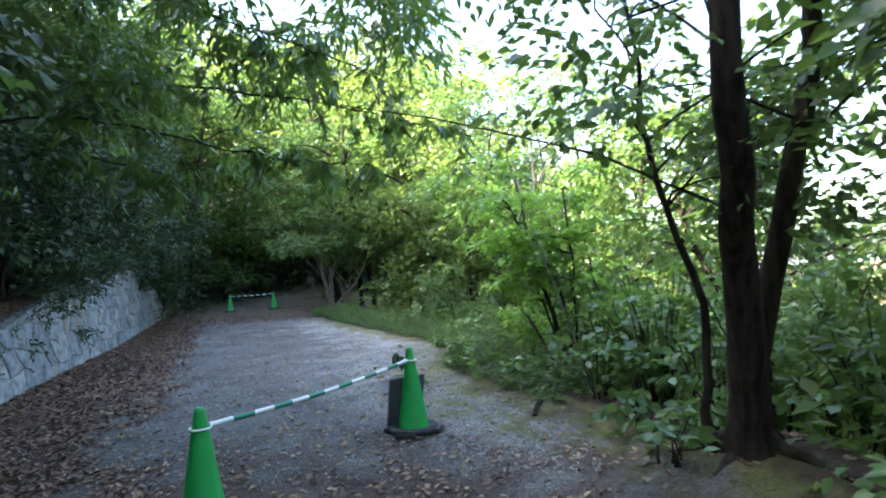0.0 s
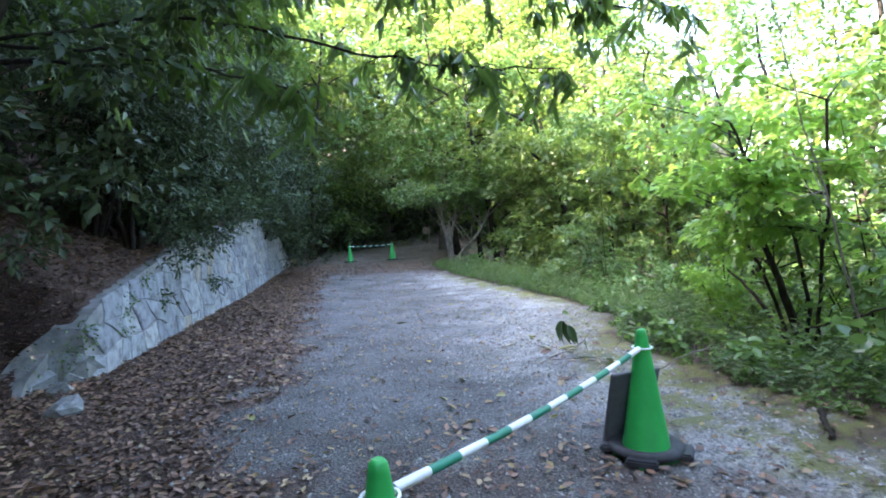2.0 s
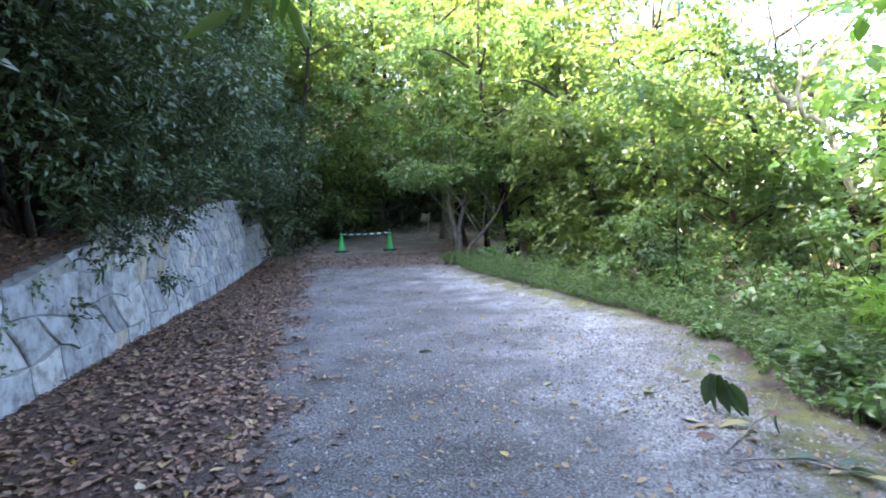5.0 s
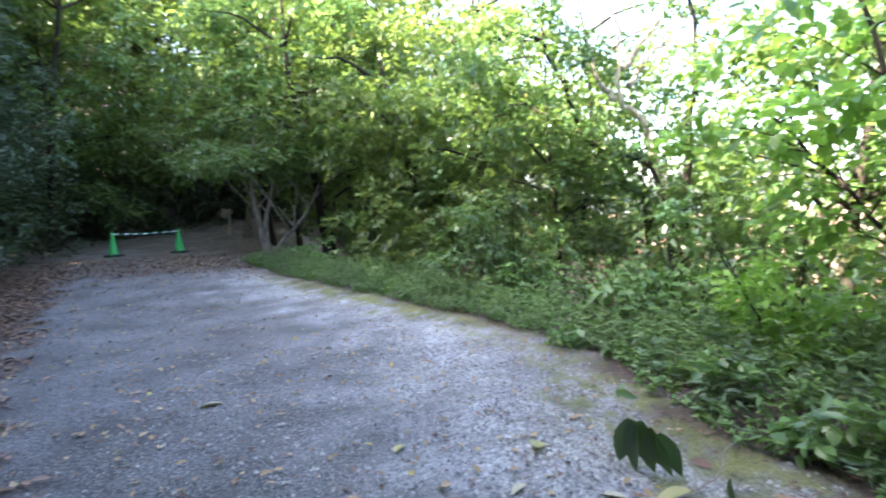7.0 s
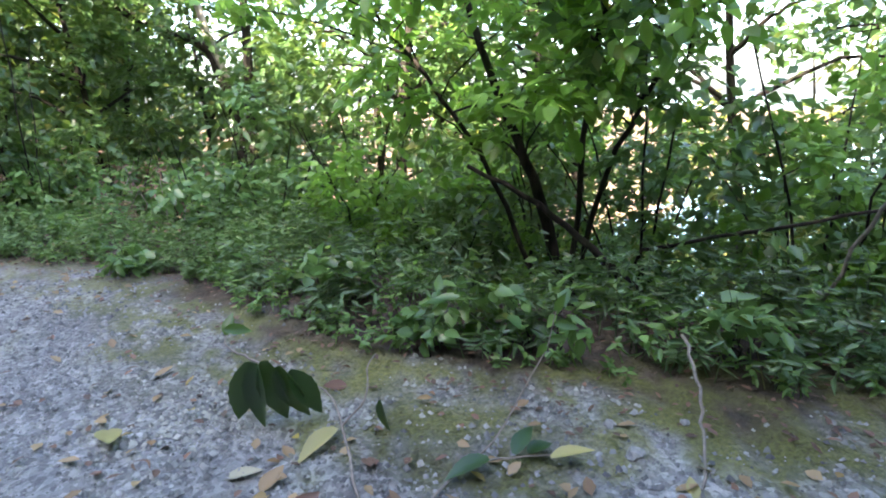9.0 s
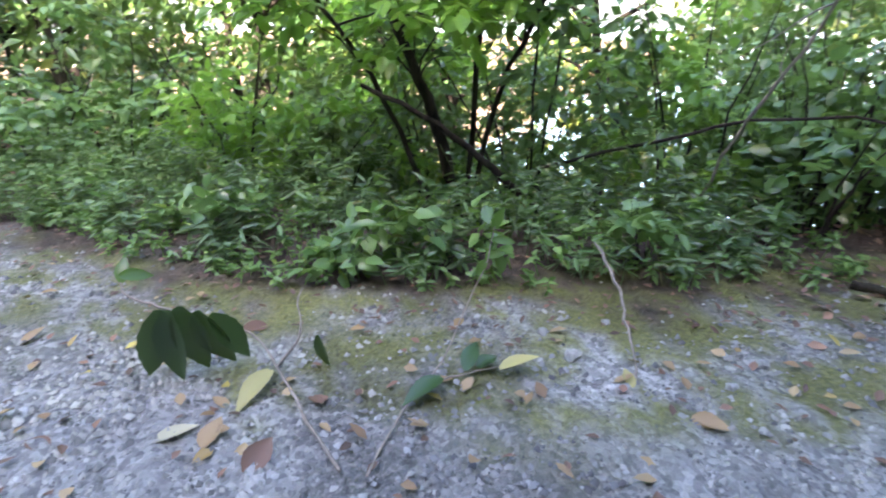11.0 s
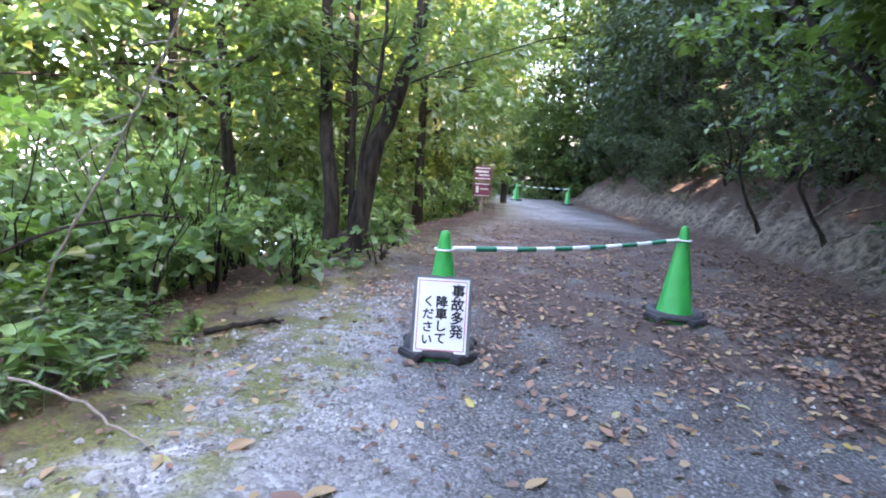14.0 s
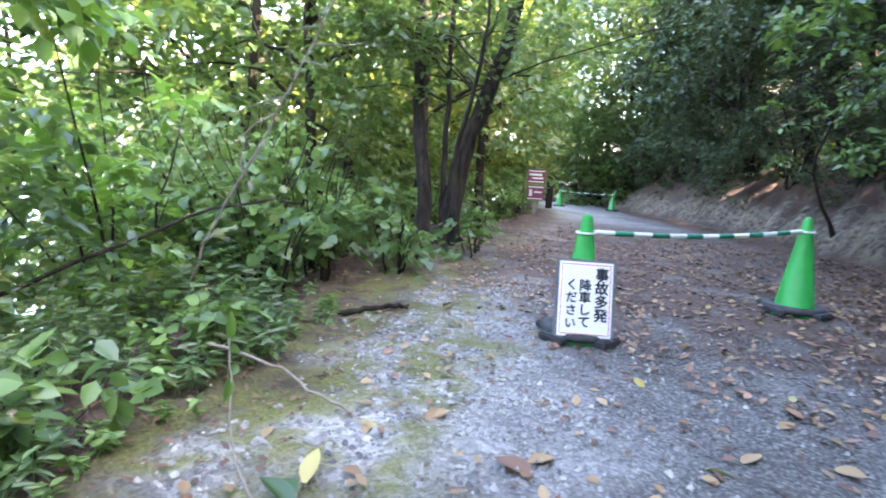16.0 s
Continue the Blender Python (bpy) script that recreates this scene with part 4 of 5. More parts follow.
def forked_tree():
    x, y = 2.45, 3.05
    z = ground_at(x, y) - 0.1
    t = thing("tree", (x, y, z), "dark-barked roadside tree with several leaning stems", "tree", "roadside trees")
    b = np.array([x, y, z])
    stems = [
        ([b + [0.08, 0.08, 0], (2.55, 3.14, 0.6), (2.70, 3.09, 1.35), (2.84, 3.0, 2.0), (2.93, 2.92, 2.7), (3.1, 2.8, 5.5)], 0.085, 0.045),
        ([b + [-0.06, -0.1, 0.0], (2.38, 2.88, 0.6), (2.34, 2.74, 1.25), (2.25, 2.52, 1.8), (2.18, 2.31, 2.6), (2.2, 1.9, 5.0)], 0.115, 0.06),
        ([b + [0.0, -0.1, 0.0], (2.47, 2.95, 1.0), (2.5, 2.9, 2.2), (2.45, 2.85, 5.0)], 0.035, 0.02),
        ([b + [-0.22, 0.02, 0.0], (2.2, 3.05, 0.55), (2.24, 3.05, 1.0), (2.09, 3.05, 1.55), (1.97, 3.05, 2.15), (1.97, 3.05, 2.6), (1.85, 3.2, 3.8)], 0.032, 0.011),
    ]
    tops = []
    for k, (pts, r0, r1) in enumerate(stems):
        line = smooth_line(pts, 18, 0.008, k)
        rad = np.linspace(r0, r1, 18)
        rad[0] *= 1.6
        rad[1] *= 1.2
        limb_part("stem", t, M_BARK, [(line, rad)], sides=10)
        tops.append(line)
    g = np.random.default_rng(12)
    centres, radii = [], []
    for line in tops:
        for k in range(9):
            s = line[g.integers(9, 18)]
            e = s + np.array([g.normal(0, 1.0), g.normal(0, 1.0), g.uniform(0.0, 0.9)])
            limb_part("limb", t, M_BARK, [(smooth_line([s, (s + e) / 2 + [0, 0, 0.1], e], 6, 0.02, k), np.linspace(0.011, 0.003, 6))], sides=5)
            if e[1] > 2.3 or e[2] > 4.2:
                centres.append(e)
                radii.append(g.uniform(0.35, 0.7))
    leafy("crown", t, M_LEAF_CROWN, centres, radii, 6000, 0.09, 0.05, 77)
    for k, (rx, ry) in enumerate(((2.0, 3.3), (2.1, 2.75), (2.9, 3.3), (2.2, 3.6), (2.75, 2.5))):
        e = np.array([rx, ry, ground_at(rx, ry) - 0.02])
        limb_part("root", t, M_BARK, [(smooth_line([b + [0, 0, 0.2], (b + e) / 2 + [0, 0, 0.08], e], 7, 0.01, k), np.linspace(0.06, 0.02, 7))], sides=7)
    return t


forked_tree()

# ---- hillside thicket on the wall's side ----


def thicket(name, label, mat, y0, y1, n, z_lo, z_hi, depth, count, size, width, seed, x_off=0.0, near=True, radius=0.8, flat=0.7, overhang=0.6, low=0.25):
    """A leafy evergreen shrub mass on the slope, made of overlapping bushes, each its own thing."""
    g = np.random.default_rng(seed)
    for k in range(n):
        y = y0 + (y1 - y0) * (k + g.uniform(0.1, 0.9)) / n
        bx = float(np.interp(y, BANK_Y, BANK_X))
        x = bx - x_off - g.uniform(0.2, depth)
        z = ground_at(x, y)
        t = thing(name, (x, y, z - 0.05), label, "shrub", "hillside thicket")
        h = g.uniform(z_lo, z_hi)
        centres, radii = [], []
        for s in range(5):
            a = g.uniform(0, 2 * math.pi)
            top = np.array([x + math.cos(a) * 0.7 + overhang, y + math.sin(a) * 0.9, z + h * g.uniform(0.7, 1.0)])
            base = np.array([x + math.cos(a) * 0.1, y + math.sin(a) * 0.1, z - 0.05])
            ln = smooth_line([base, (base + top) / 2 + [-0.2, 0, 0], top], 9, 0.03, seed + s + k)
            limb_part("stem", t, M_BARK, [(ln, np.linspace(0.05, 0.012, 9))], sides=6)
            for u in g.uniform(low, 1.0, 7):
                centres.append(ln[int(u * 8)] + g.normal(0, 0.6, 3) + [0.15, 0, 0])
                radii.append(radius * g.uniform(0.6, 1.25))
        leafy("foliage", t, mat, centres, radii, count, size, width, seed + 50 + k, near=near, flat=flat)


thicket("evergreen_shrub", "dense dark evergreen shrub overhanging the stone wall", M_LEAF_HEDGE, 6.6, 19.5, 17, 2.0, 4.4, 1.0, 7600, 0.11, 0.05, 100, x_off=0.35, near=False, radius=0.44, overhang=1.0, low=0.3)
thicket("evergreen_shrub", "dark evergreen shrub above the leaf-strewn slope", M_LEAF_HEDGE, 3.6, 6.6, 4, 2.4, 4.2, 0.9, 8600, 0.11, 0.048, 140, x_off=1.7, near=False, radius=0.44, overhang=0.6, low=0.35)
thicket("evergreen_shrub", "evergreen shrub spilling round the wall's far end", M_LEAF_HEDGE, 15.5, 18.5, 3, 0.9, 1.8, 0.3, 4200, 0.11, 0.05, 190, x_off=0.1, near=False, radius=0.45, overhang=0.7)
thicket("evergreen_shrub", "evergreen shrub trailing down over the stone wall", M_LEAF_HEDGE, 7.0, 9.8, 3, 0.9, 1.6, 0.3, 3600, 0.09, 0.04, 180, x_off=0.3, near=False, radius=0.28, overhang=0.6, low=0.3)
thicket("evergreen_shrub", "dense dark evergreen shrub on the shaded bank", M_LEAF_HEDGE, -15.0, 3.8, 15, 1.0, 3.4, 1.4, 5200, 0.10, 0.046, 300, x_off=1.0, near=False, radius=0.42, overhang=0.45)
g0 = np.random.default_rng(55)
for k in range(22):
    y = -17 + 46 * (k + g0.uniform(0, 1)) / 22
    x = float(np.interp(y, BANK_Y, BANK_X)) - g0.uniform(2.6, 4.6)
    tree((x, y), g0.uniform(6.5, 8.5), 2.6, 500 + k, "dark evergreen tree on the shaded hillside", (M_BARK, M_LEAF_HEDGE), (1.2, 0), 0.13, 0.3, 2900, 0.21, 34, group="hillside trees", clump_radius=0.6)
# trees added up the hill to keep sun dapples off the road
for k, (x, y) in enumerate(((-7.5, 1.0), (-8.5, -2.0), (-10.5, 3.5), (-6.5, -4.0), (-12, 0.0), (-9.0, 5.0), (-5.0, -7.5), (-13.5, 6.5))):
    tree((x, y), g0.uniform(9, 11), 3.0, 580 + k, "tall dark tree added high on the hillside to block the sun", (M_BARK, M_LEAF_HEDGE), (0.4, 0), 0.15, 0.15, 2600, 0.42, 36, group="hillside trees")
# unseen upper row with coarse leaves, added only to block the sun
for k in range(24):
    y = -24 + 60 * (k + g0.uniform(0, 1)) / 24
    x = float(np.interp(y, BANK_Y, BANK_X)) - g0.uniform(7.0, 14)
    tree((x, y), g0.uniform(9, 12), 3.3, 540 + k, "tall dark tree added high on the hillside to block the sun", (M_BARK, M_LEAF_HEDGE), (0.6, 0), 0.16, 0.12, 1800, 0.64, 36, group="hillside trees")


def long_leaf_tree():
    """A tree rooted on the bank whose low limbs hang over the road with long drooping leaves."""
    x, y = -4.9, 3.4
    z = ground_at(x, y) - 0.1
    t = thing("tree", (x, y, z), "evergreen tree with long hanging leaves over the road", "tree", "roadside trees")
    b = np.array([x, y, z])
    trunk = smooth_line([b, (-4.6, 3.6, 1.8), (-4.1, 3.9, 3.2), (-3.6, 4.2, 5.0)], 16, 0.01, 2)
    limb_part("trunk", t, M_BARK, [(trunk, np.linspace(0.13, 0.05, 16))], sides=9)
    limbs = [[(-4.2, 3.85, 2.9), (-3.0, 4.5, 3.1), (-1.9, 5.0, 2.86), (-1.1, 5.2, 2.68), (-0.3, 5.45, 2.6)],
             [(-4.0, 3.95, 3.3), (-2.4, 4.8, 3.5), (-0.8, 5.3, 3.3), (0.3, 5.5, 3.0), (0.9, 5.6, 2.85)],
             [(-4.2, 3.85, 2.9), (-3.3, 4.3, 2.8), (-2.5, 4.7, 2.6), (-2.2, 4.9, 2.5)],
             [(-3.8, 4.1, 4.2), (-2.2, 4.2, 4.1), (-0.8, 4.4, 3.6), (0.1, 4.6, 3.2)]]
    g = np.random.default_rng(41)
    pts, ways = [], []
    for k, lp in enumerate(limbs):
        line = smooth_line(lp, 24, 0.012, 60 + k)
        limb_part("limb", t, M_BARK, [(line, np.linspace(0.016, 0.005, 24))], sides=6)
        for j in range(26):
            s = line[g.integers(5, 24)]
            e = s + np.array([g.normal(0, 0.22), g.normal(0, 0.22), g.uniform(-0.38, 0.1)])
            tw = smooth_line([s, (s + e) / 2 + [0, 0, 0.05], e], 6, 0.006, j)
            limb_part("twig", t, M_BARK, [(tw, np.linspace(0.006, 0.003, 6))], sides=4)
            m = g.integers(9, 16)
            q = tw[g.integers(2, 6, m)] + g.normal(0, 0.02, (m, 3))
            pts.append(q)
            a = g.uniform(0, 2 * math.pi, m)
            ways.append(np.stack([np.cos(a) * 0.55, np.sin(a) * 0.55, -g.uniform(0.35, 1.1, m)], -1))
    p, w = np.concatenate(pts), np.concatenate(ways)
    v, f = leaves(p, w, 0.18, 0.05, 43, up=0.4, spread=0.1, curl=0.12)
    mesh_part("foliage", mesh_from("foliage", v - b, [f], M_LEAF_LONG, smooth=False), t)
    c = np.stack([g.uniform(-4.6, 0.6, 56), g.uniform(3.4, 5.9, 56), g.uniform(3.35, 5.2, 56)], -1)
    leafy("crown", t, M_LEAF_LONG, c, g.uniform(0.35, 0.65, 56), 7600, 0.16, 0.046, 47, droop=0.8)


long_leaf_tree()
tree((-2.3, -0.2), 4.6, 1.5, 590, "bright-leaved young tree leaning out from the bank", (M_BARK, M_LEAF_LONG), (1.6, 0.3), 0.06, 0.45, 2600, 0.12, 22, near=True, group="hillside trees", clump_radius=0.4)
for k, (x, y, h, sp) in enumerate(((-3.5, 1.5, 4.6, 1.7), (-4.9, 3.6, 5.6, 1.9), (-3.2, -0.9, 5.0, 1.8))):
    tree((x, y), h, sp, 595 + k, "dense dark evergreen tree leaning over the bank", (M_BARK, M_LEAF_HEDGE), (0.7, 0), 0.1, 0.3, 9000, 0.11, 44, group="hillside trees", clump_radius=0.55)

# ---- woods ahead ----
g1 = np.random.default_rng(66)
for k in range(23):
    x, y = -24 + 27 * g1.uniform(), 25.5 + 20 * g1.uniform() ** 1.3
    if -15 < x < -5.5 and y < 37:
        y = 37 + 6 * g1.uniform()
    tree((x, y), g1.uniform(12, 18), 4.0, 600 + k, "green woodland tree beyond the path", (M_BARK, M_LEAF_FAR), (0, 0), 0.16, 0.1, 2600, 0.34, 46)
thicket("evergreen_shrub", "dark leafy shrub at the end of the path", M_LEAF_HEDGE, 20.0, 31.0, 9, 2.0, 3.8, 1.5, 2600, 0.17, 0.09, 800, x_off=0.1, near=False, radius=0.9)


def small_forked_tree():
    x, y = -5.15, 19.3
    z = ground_at(x, y) - 0.08
    b = np.array([x, y, z])
    t = thing("tree", b, "small pale-barked tree with a low forked trunk", "tree", "roadside trees")
    stems = ([b, b + [-0.05, 0, 0.8], b + [-0.25, 0, 1.7], b + [-0.1, 0.2, 3.8]], [b + [0.1, 0, 0.02], b + [0.05, 0, 0.9], b + [0.25, 0.1, 1.8], b + [0.6, 0.2, 3.6]], [b + [0.2, -0.1, 0.0], b + [0.5, -0.1, 0.5], b + [1.0, 0.0, 1.0], b + [1.5, 0.0, 1.9]])
    g = np.random.default_rng(17)
    centres, radii = [], []
    for k, s in enumerate(stems):
        line = smooth_line(s, 14, 0.01, k)
        limb_part("stem", t, M_BARK_PALE, [(line, np.linspace(0.11 - 0.02 * k, 0.03, 14))], sides=8)
        for j in range(16):
            e = line[g.integers(6, 14)] + np.array([g.normal(0, 1.0), g.normal(0, 0.9), g.uniform(-0.1, 1.2)])
            e[2] = max(e[2], z + 2.5)
            centres.append(e)
            radii.append(g.uniform(0.4, 0.8))
            if j < 6:
                s0 = line[g.integers(6, 13)]
                limb_part("limb", t, M_BARK_PALE, [(smooth_line([s0, (s0 + e) / 2 + [0, 0, 0.15], e], 6, 0.02, j), np.linspace(0.03, 0.006, 6))], sides=5)
    leafy("crown", t, M_LEAF_CROWN, centres, radii, 8000, 0.12, 0.07, 18, near=False)


small_forked_tree()
tree((-7.2, 26.0), 9, 3.2, 702, "thick pale trunk of an old tree beyond the barrier", (M_BARK_PALE, M_LEAF_FAR), (0.3, 0.5), 0.3, 0.35, 5200, 0.22, 30)


def bare_limbed_tree():
    """A half-bare tree with twisting limbs, some dark, some painted pale as sunlit."""
    x, y = 3.0, 13.4
    z = ground_at(x, y) - 0.1
    b = np.array([x, y, z])
    t = thing("tree", b, "half-bare tree with twisting sunlit pale limbs", "tree", "seaward trees")
    dark = [[b, (2.9, 13.5, 1.4), (2.4, 14.3, 2.15), (1.85, 14.5, 2.5), (1.5, 14.4, 3.3), (1.1, 14.4, 4.2), (1.2, 14.3, 5.2)], [(1.1, 14.4, 4.2), (0.6, 14.3, 4.3), (0.1, 14.2, 4.1)], [b, (3.2, 13.4, 2.0), (3.3, 13.3, 3.4), (3.1, 13.2, 5.4)]]
    pale = [[(2.9, 13.5, 1.4), (2.5, 13.6, 2.7), (2.1, 13.6, 3.0), (2.2, 13.6, 3.9), (1.9, 13.6, 5.0)], [(2.2, 13.6, 3.5), (2.7, 13.5, 4.1), (2.9, 13.5, 4.6)], [(2.3, 13.6, 3.2), (2.7, 13.5, 3.7), (3.2, 13.4, 4.2)], [(2.1, 13.6, 3.0), (1.8, 13.7, 3.4), (1.7, 13.7, 4.2)]]
    for k, p in enumerate(dark):
        limb_part("limb", t, M_BARK, [(smooth_line(p, 20, 0.02, k), np.linspace(0.09 if k != 1 else 0.04, 0.02, 20))], sides=7)
    for k, p in enumerate(pale):
        limb_part("pale_limb", t, M_BARK_SUNLIT, [(smooth_line(p, 16, 0.025, 20 + k), np.linspace(0.06, 0.02, 16))], "bare limb, sunlight in its pale colour", sides=7)
    g = np.random.default_rng(23)
    c = [np.array([g.uniform(-0.6, 3.8), g.uniform(12.6, 14.8), g.uniform(2.0, 6.8)]) for _ in range(46)]
    leafy("crown", t, M_LEAF_BROAD, c, g.uniform(0.4, 0.75, 46), 8500, 0.12, 0.075, 24, near=False)


bare_limbed_tree()
tree((-0.1, 19.4), 10.0, 3.2, 703, "dark-trunked tree with a bright yellow-green crown", (M_BARK, M_LEAF_FAR), (-1.9, 0), 0.2, 0.42, 7000, 0.16, 40, group="seaward trees")
RIGHT = ((1.0, 19, 8, 3.0), (4.8, 16.5, 8, 3), (-4, 24, 12, 3.4), (0.2, 17, 9, 2.8), (2.4, 17, 10, 2.8), (-2.6, 22.4, 9, 2.8), (-5.2, 24.5, 9, 3), (-13.6, 24.6, 8, 3), (-14.5, 30, 10, 3.4), (3.7, 10.8, 7.0, 1.9), (1, 25, 10, 3.4), (5.4, 11.4, 7.5, 2.4), (8.5, 13, 8, 3), (4.6, 21, 10, 3.2), (7, 8.5, 3.5, 2.2), (6.0, 3.2, 8.5, 2.4), (4.6, 2.9, 6.0, 1.9), (9, 1.6, 10, 3), (6.0, 1.2, 9, 2.4), (4.4, 1.3, 6.5, 2.0), (5.4, -1.5, 8, 2.2), (7.6, -3.2, 8.5, 2.4), (6.7, -0.5, 9.0, 2.4), (9.5, -6, 9, 2.8), (11.5, -8.5, 9, 3), (14, -13, 10, 3.2), (15, -18, 11, 3.4), (11.5, -19.5, 9, 3.2), (7.5, -21, 9, 3.2), (12, 9.5, 5, 3), (12.5, 1, 11, 3), (8.0, -0.8, 9.5, 2.6), (9.0, -6.4, 8, 2.2), (11, -2.5, 11, 3), (14, 14, 11, 3.4), (9, 18, 11, 3.4), (18, -6, 13, 3.6), (9.5, -18.5, 12, 3.6), (12.5, -21, 13, 3.8), (15.5, -21.5, 13, 3.8), (6.5, -18, 12, 3.4), (4, -15, 11, 3.2), (18, -25, 14, 4), (10, -26, 14, 4))
for k, (x, y, h, sp) in enumerate(RIGHT):
    # outer trees take the yellowed leaf, which paints sun on them
    tree((x, y), h + (2.5 if h > 6 else 0.5), sp, 720 + k, "green broadleaf tree on the open seaward slope", (M_BARK, M_LEAF_SUN_TONED if x > 7.5 and y > -4 else (M_LEAF_FAR if h > 8 else M_LEAF_CROWN)), (0.2, 0), 0.1, 0.15, 3200 if y < -12 else (5400 if y > 12 else 4000), 0.15 if -4 < y < 18 and x < 8 else 0.26, 44, group="seaward trees", clump_radius=0.75 if -4 < y < 15 and x < 8 else 1.0)

# ---- shrubs along the open side ----


def leaning_tree():
    """A slim dark leaning tree with large bright leaves."""
    z = ground_at(2.0, 7.3)
    b = np.array([2.0, 7.3, z - 0.05])
    t = thing("tree", b, "slim dark leaning tree with large bright green leaves", "tree", "roadside trees")
    stems = ([b, (1.85, 7.45, 0.45), (1.7, 7.62, 0.95), (1.55, 7.9, 1.8), (1.35, 8.2, 3.0)], [b, (2.05, 7.15, 0.5), (2.0, 6.8, 1.3), (1.9, 6.4, 2.3)], [b + [0, 0.1, 0], (1.75, 7.8, 0.6), (1.5, 8.2, 1.3), (1.2, 8.7, 2.0)], [b, (1.9, 7.2, 0.9), (1.5, 6.9, 1.7), (1.2, 6.6, 2.2)])
    g = np.random.default_rng(29)
    c, r = [], []
    for k, s in enumerate(stems):
        line = smooth_line(s, 16, 0.01, k)
        limb_part("stem", t, M_BARK, [(line, np.linspace(0.05 if k == 0 else 0.022, 0.012, 16))], sides=8)
        for j in range(13):
            s0 = line[g.integers(6, 16)]
            e = s0 + np.array([g.normal(-0.1, 0.4), g.normal(0, 0.5), g.uniform(-0.1, 0.5)])
            e[2] = max(e[2], 0.85)
            limb_part("twig", t, M_BARK, [(smooth_line([s0, (s0 + e) / 2 + [0, 0, 0.05], e], 6, 0.01, j), np.linspace(0.009, 0.003, 6))], sides=4)
            c.append(e)
            r.append(g.uniform(0.22, 0.42))
    leafy("foliage", t, M_LEAF_BACKLIT, c, r, 3400, 0.115, 0.075, 30, flat=0.35, up=1.1)


leaning_tree()
SHRUBS = ((2.6, 5.9, 2.2, 0.9), (1.6, 9.0, 1.9, 0.8), (2.9, 8.0, 3.0, 1.2), (2.5, 5.0, 1.7, 0.7), (2.7, 4.3, 0.8, 0.35), (3.2, 4.4, 1.9, 0.8), (0.9, 10.4, 1.2, 0.8), (0.1, 12.0, 1.1, 0.8), (1.8, 10.8, 2.2, 1.0), (-0.8, 13.8, 1.2, 0.8), (-2.0, 15.6, 1.0, 0.7), (3.7, 1.8, 0.8, 0.5), (4.7, 0.2, 1.2, 0.6), (5.9, -2.8, 1.3, 0.7), (3.9, 6.2, 2.9, 1.2), (0.9, 13.0, 2.2, 1.0), (-3.5, 16.9, 0.7, 0.6), (6.9, -5.2, 1.6, 0.8), (8.8, -8.4, 1.8, 0.9), (2.5, 3.6, 0.45, 0.25), (2.75, 2.1, 0.5, 0.3), (3.5, 3.5, 1.3, 0.7), (4.2, 4.3, 2.5, 0.9), (3.7, 2.5, 1.0, 0.6))
for k, (x, y, h, sp) in enumerate(SHRUBS):
    big = 0.098
    thin = k in (3, 4, 5, 19, 20, 21, 22, 23)
    # the first three get the leaf with backlight painted into its colour
    shrub((x, y), h, sp, 900 + k, "bright green broadleaf shrub on the road's edge", M_LEAF_BACKLIT if k < 3 else M_LEAF_SHRUB, count=int((90 + 620 * sp) if thin else (180 + 1000 * sp)), size=big, width=big * 0.62, clump_radius=0.26, clumps=26, low=0.45 if thin else 0.25, stems=9 if thin else 6)
g3 = np.random.default_rng(91)
for k in range(34):
    y = -12 + 31 * (k + g3.uniform(0, 1)) / 34
    x = float(np.interp(y, EDGE_Y, EDGE_X)) + g3.uniform(1.7, 4.0) + (1.2 if y > 13 else 0)
    # lighter leaf between y 4 and 8.5 paints in the brighter light there
    shrub((x, y), g3.uniform(1.6, 3.2), 1.2, 950 + k, "tangled green shrub on the falling slope", M_LEAF_BROAD if 4 < y < 8.5 else M_LEAF_CROWN, 2000, 0.108, 0.065, near=False, group="slope shrubs", clumps=24, clump_radius=0.42)


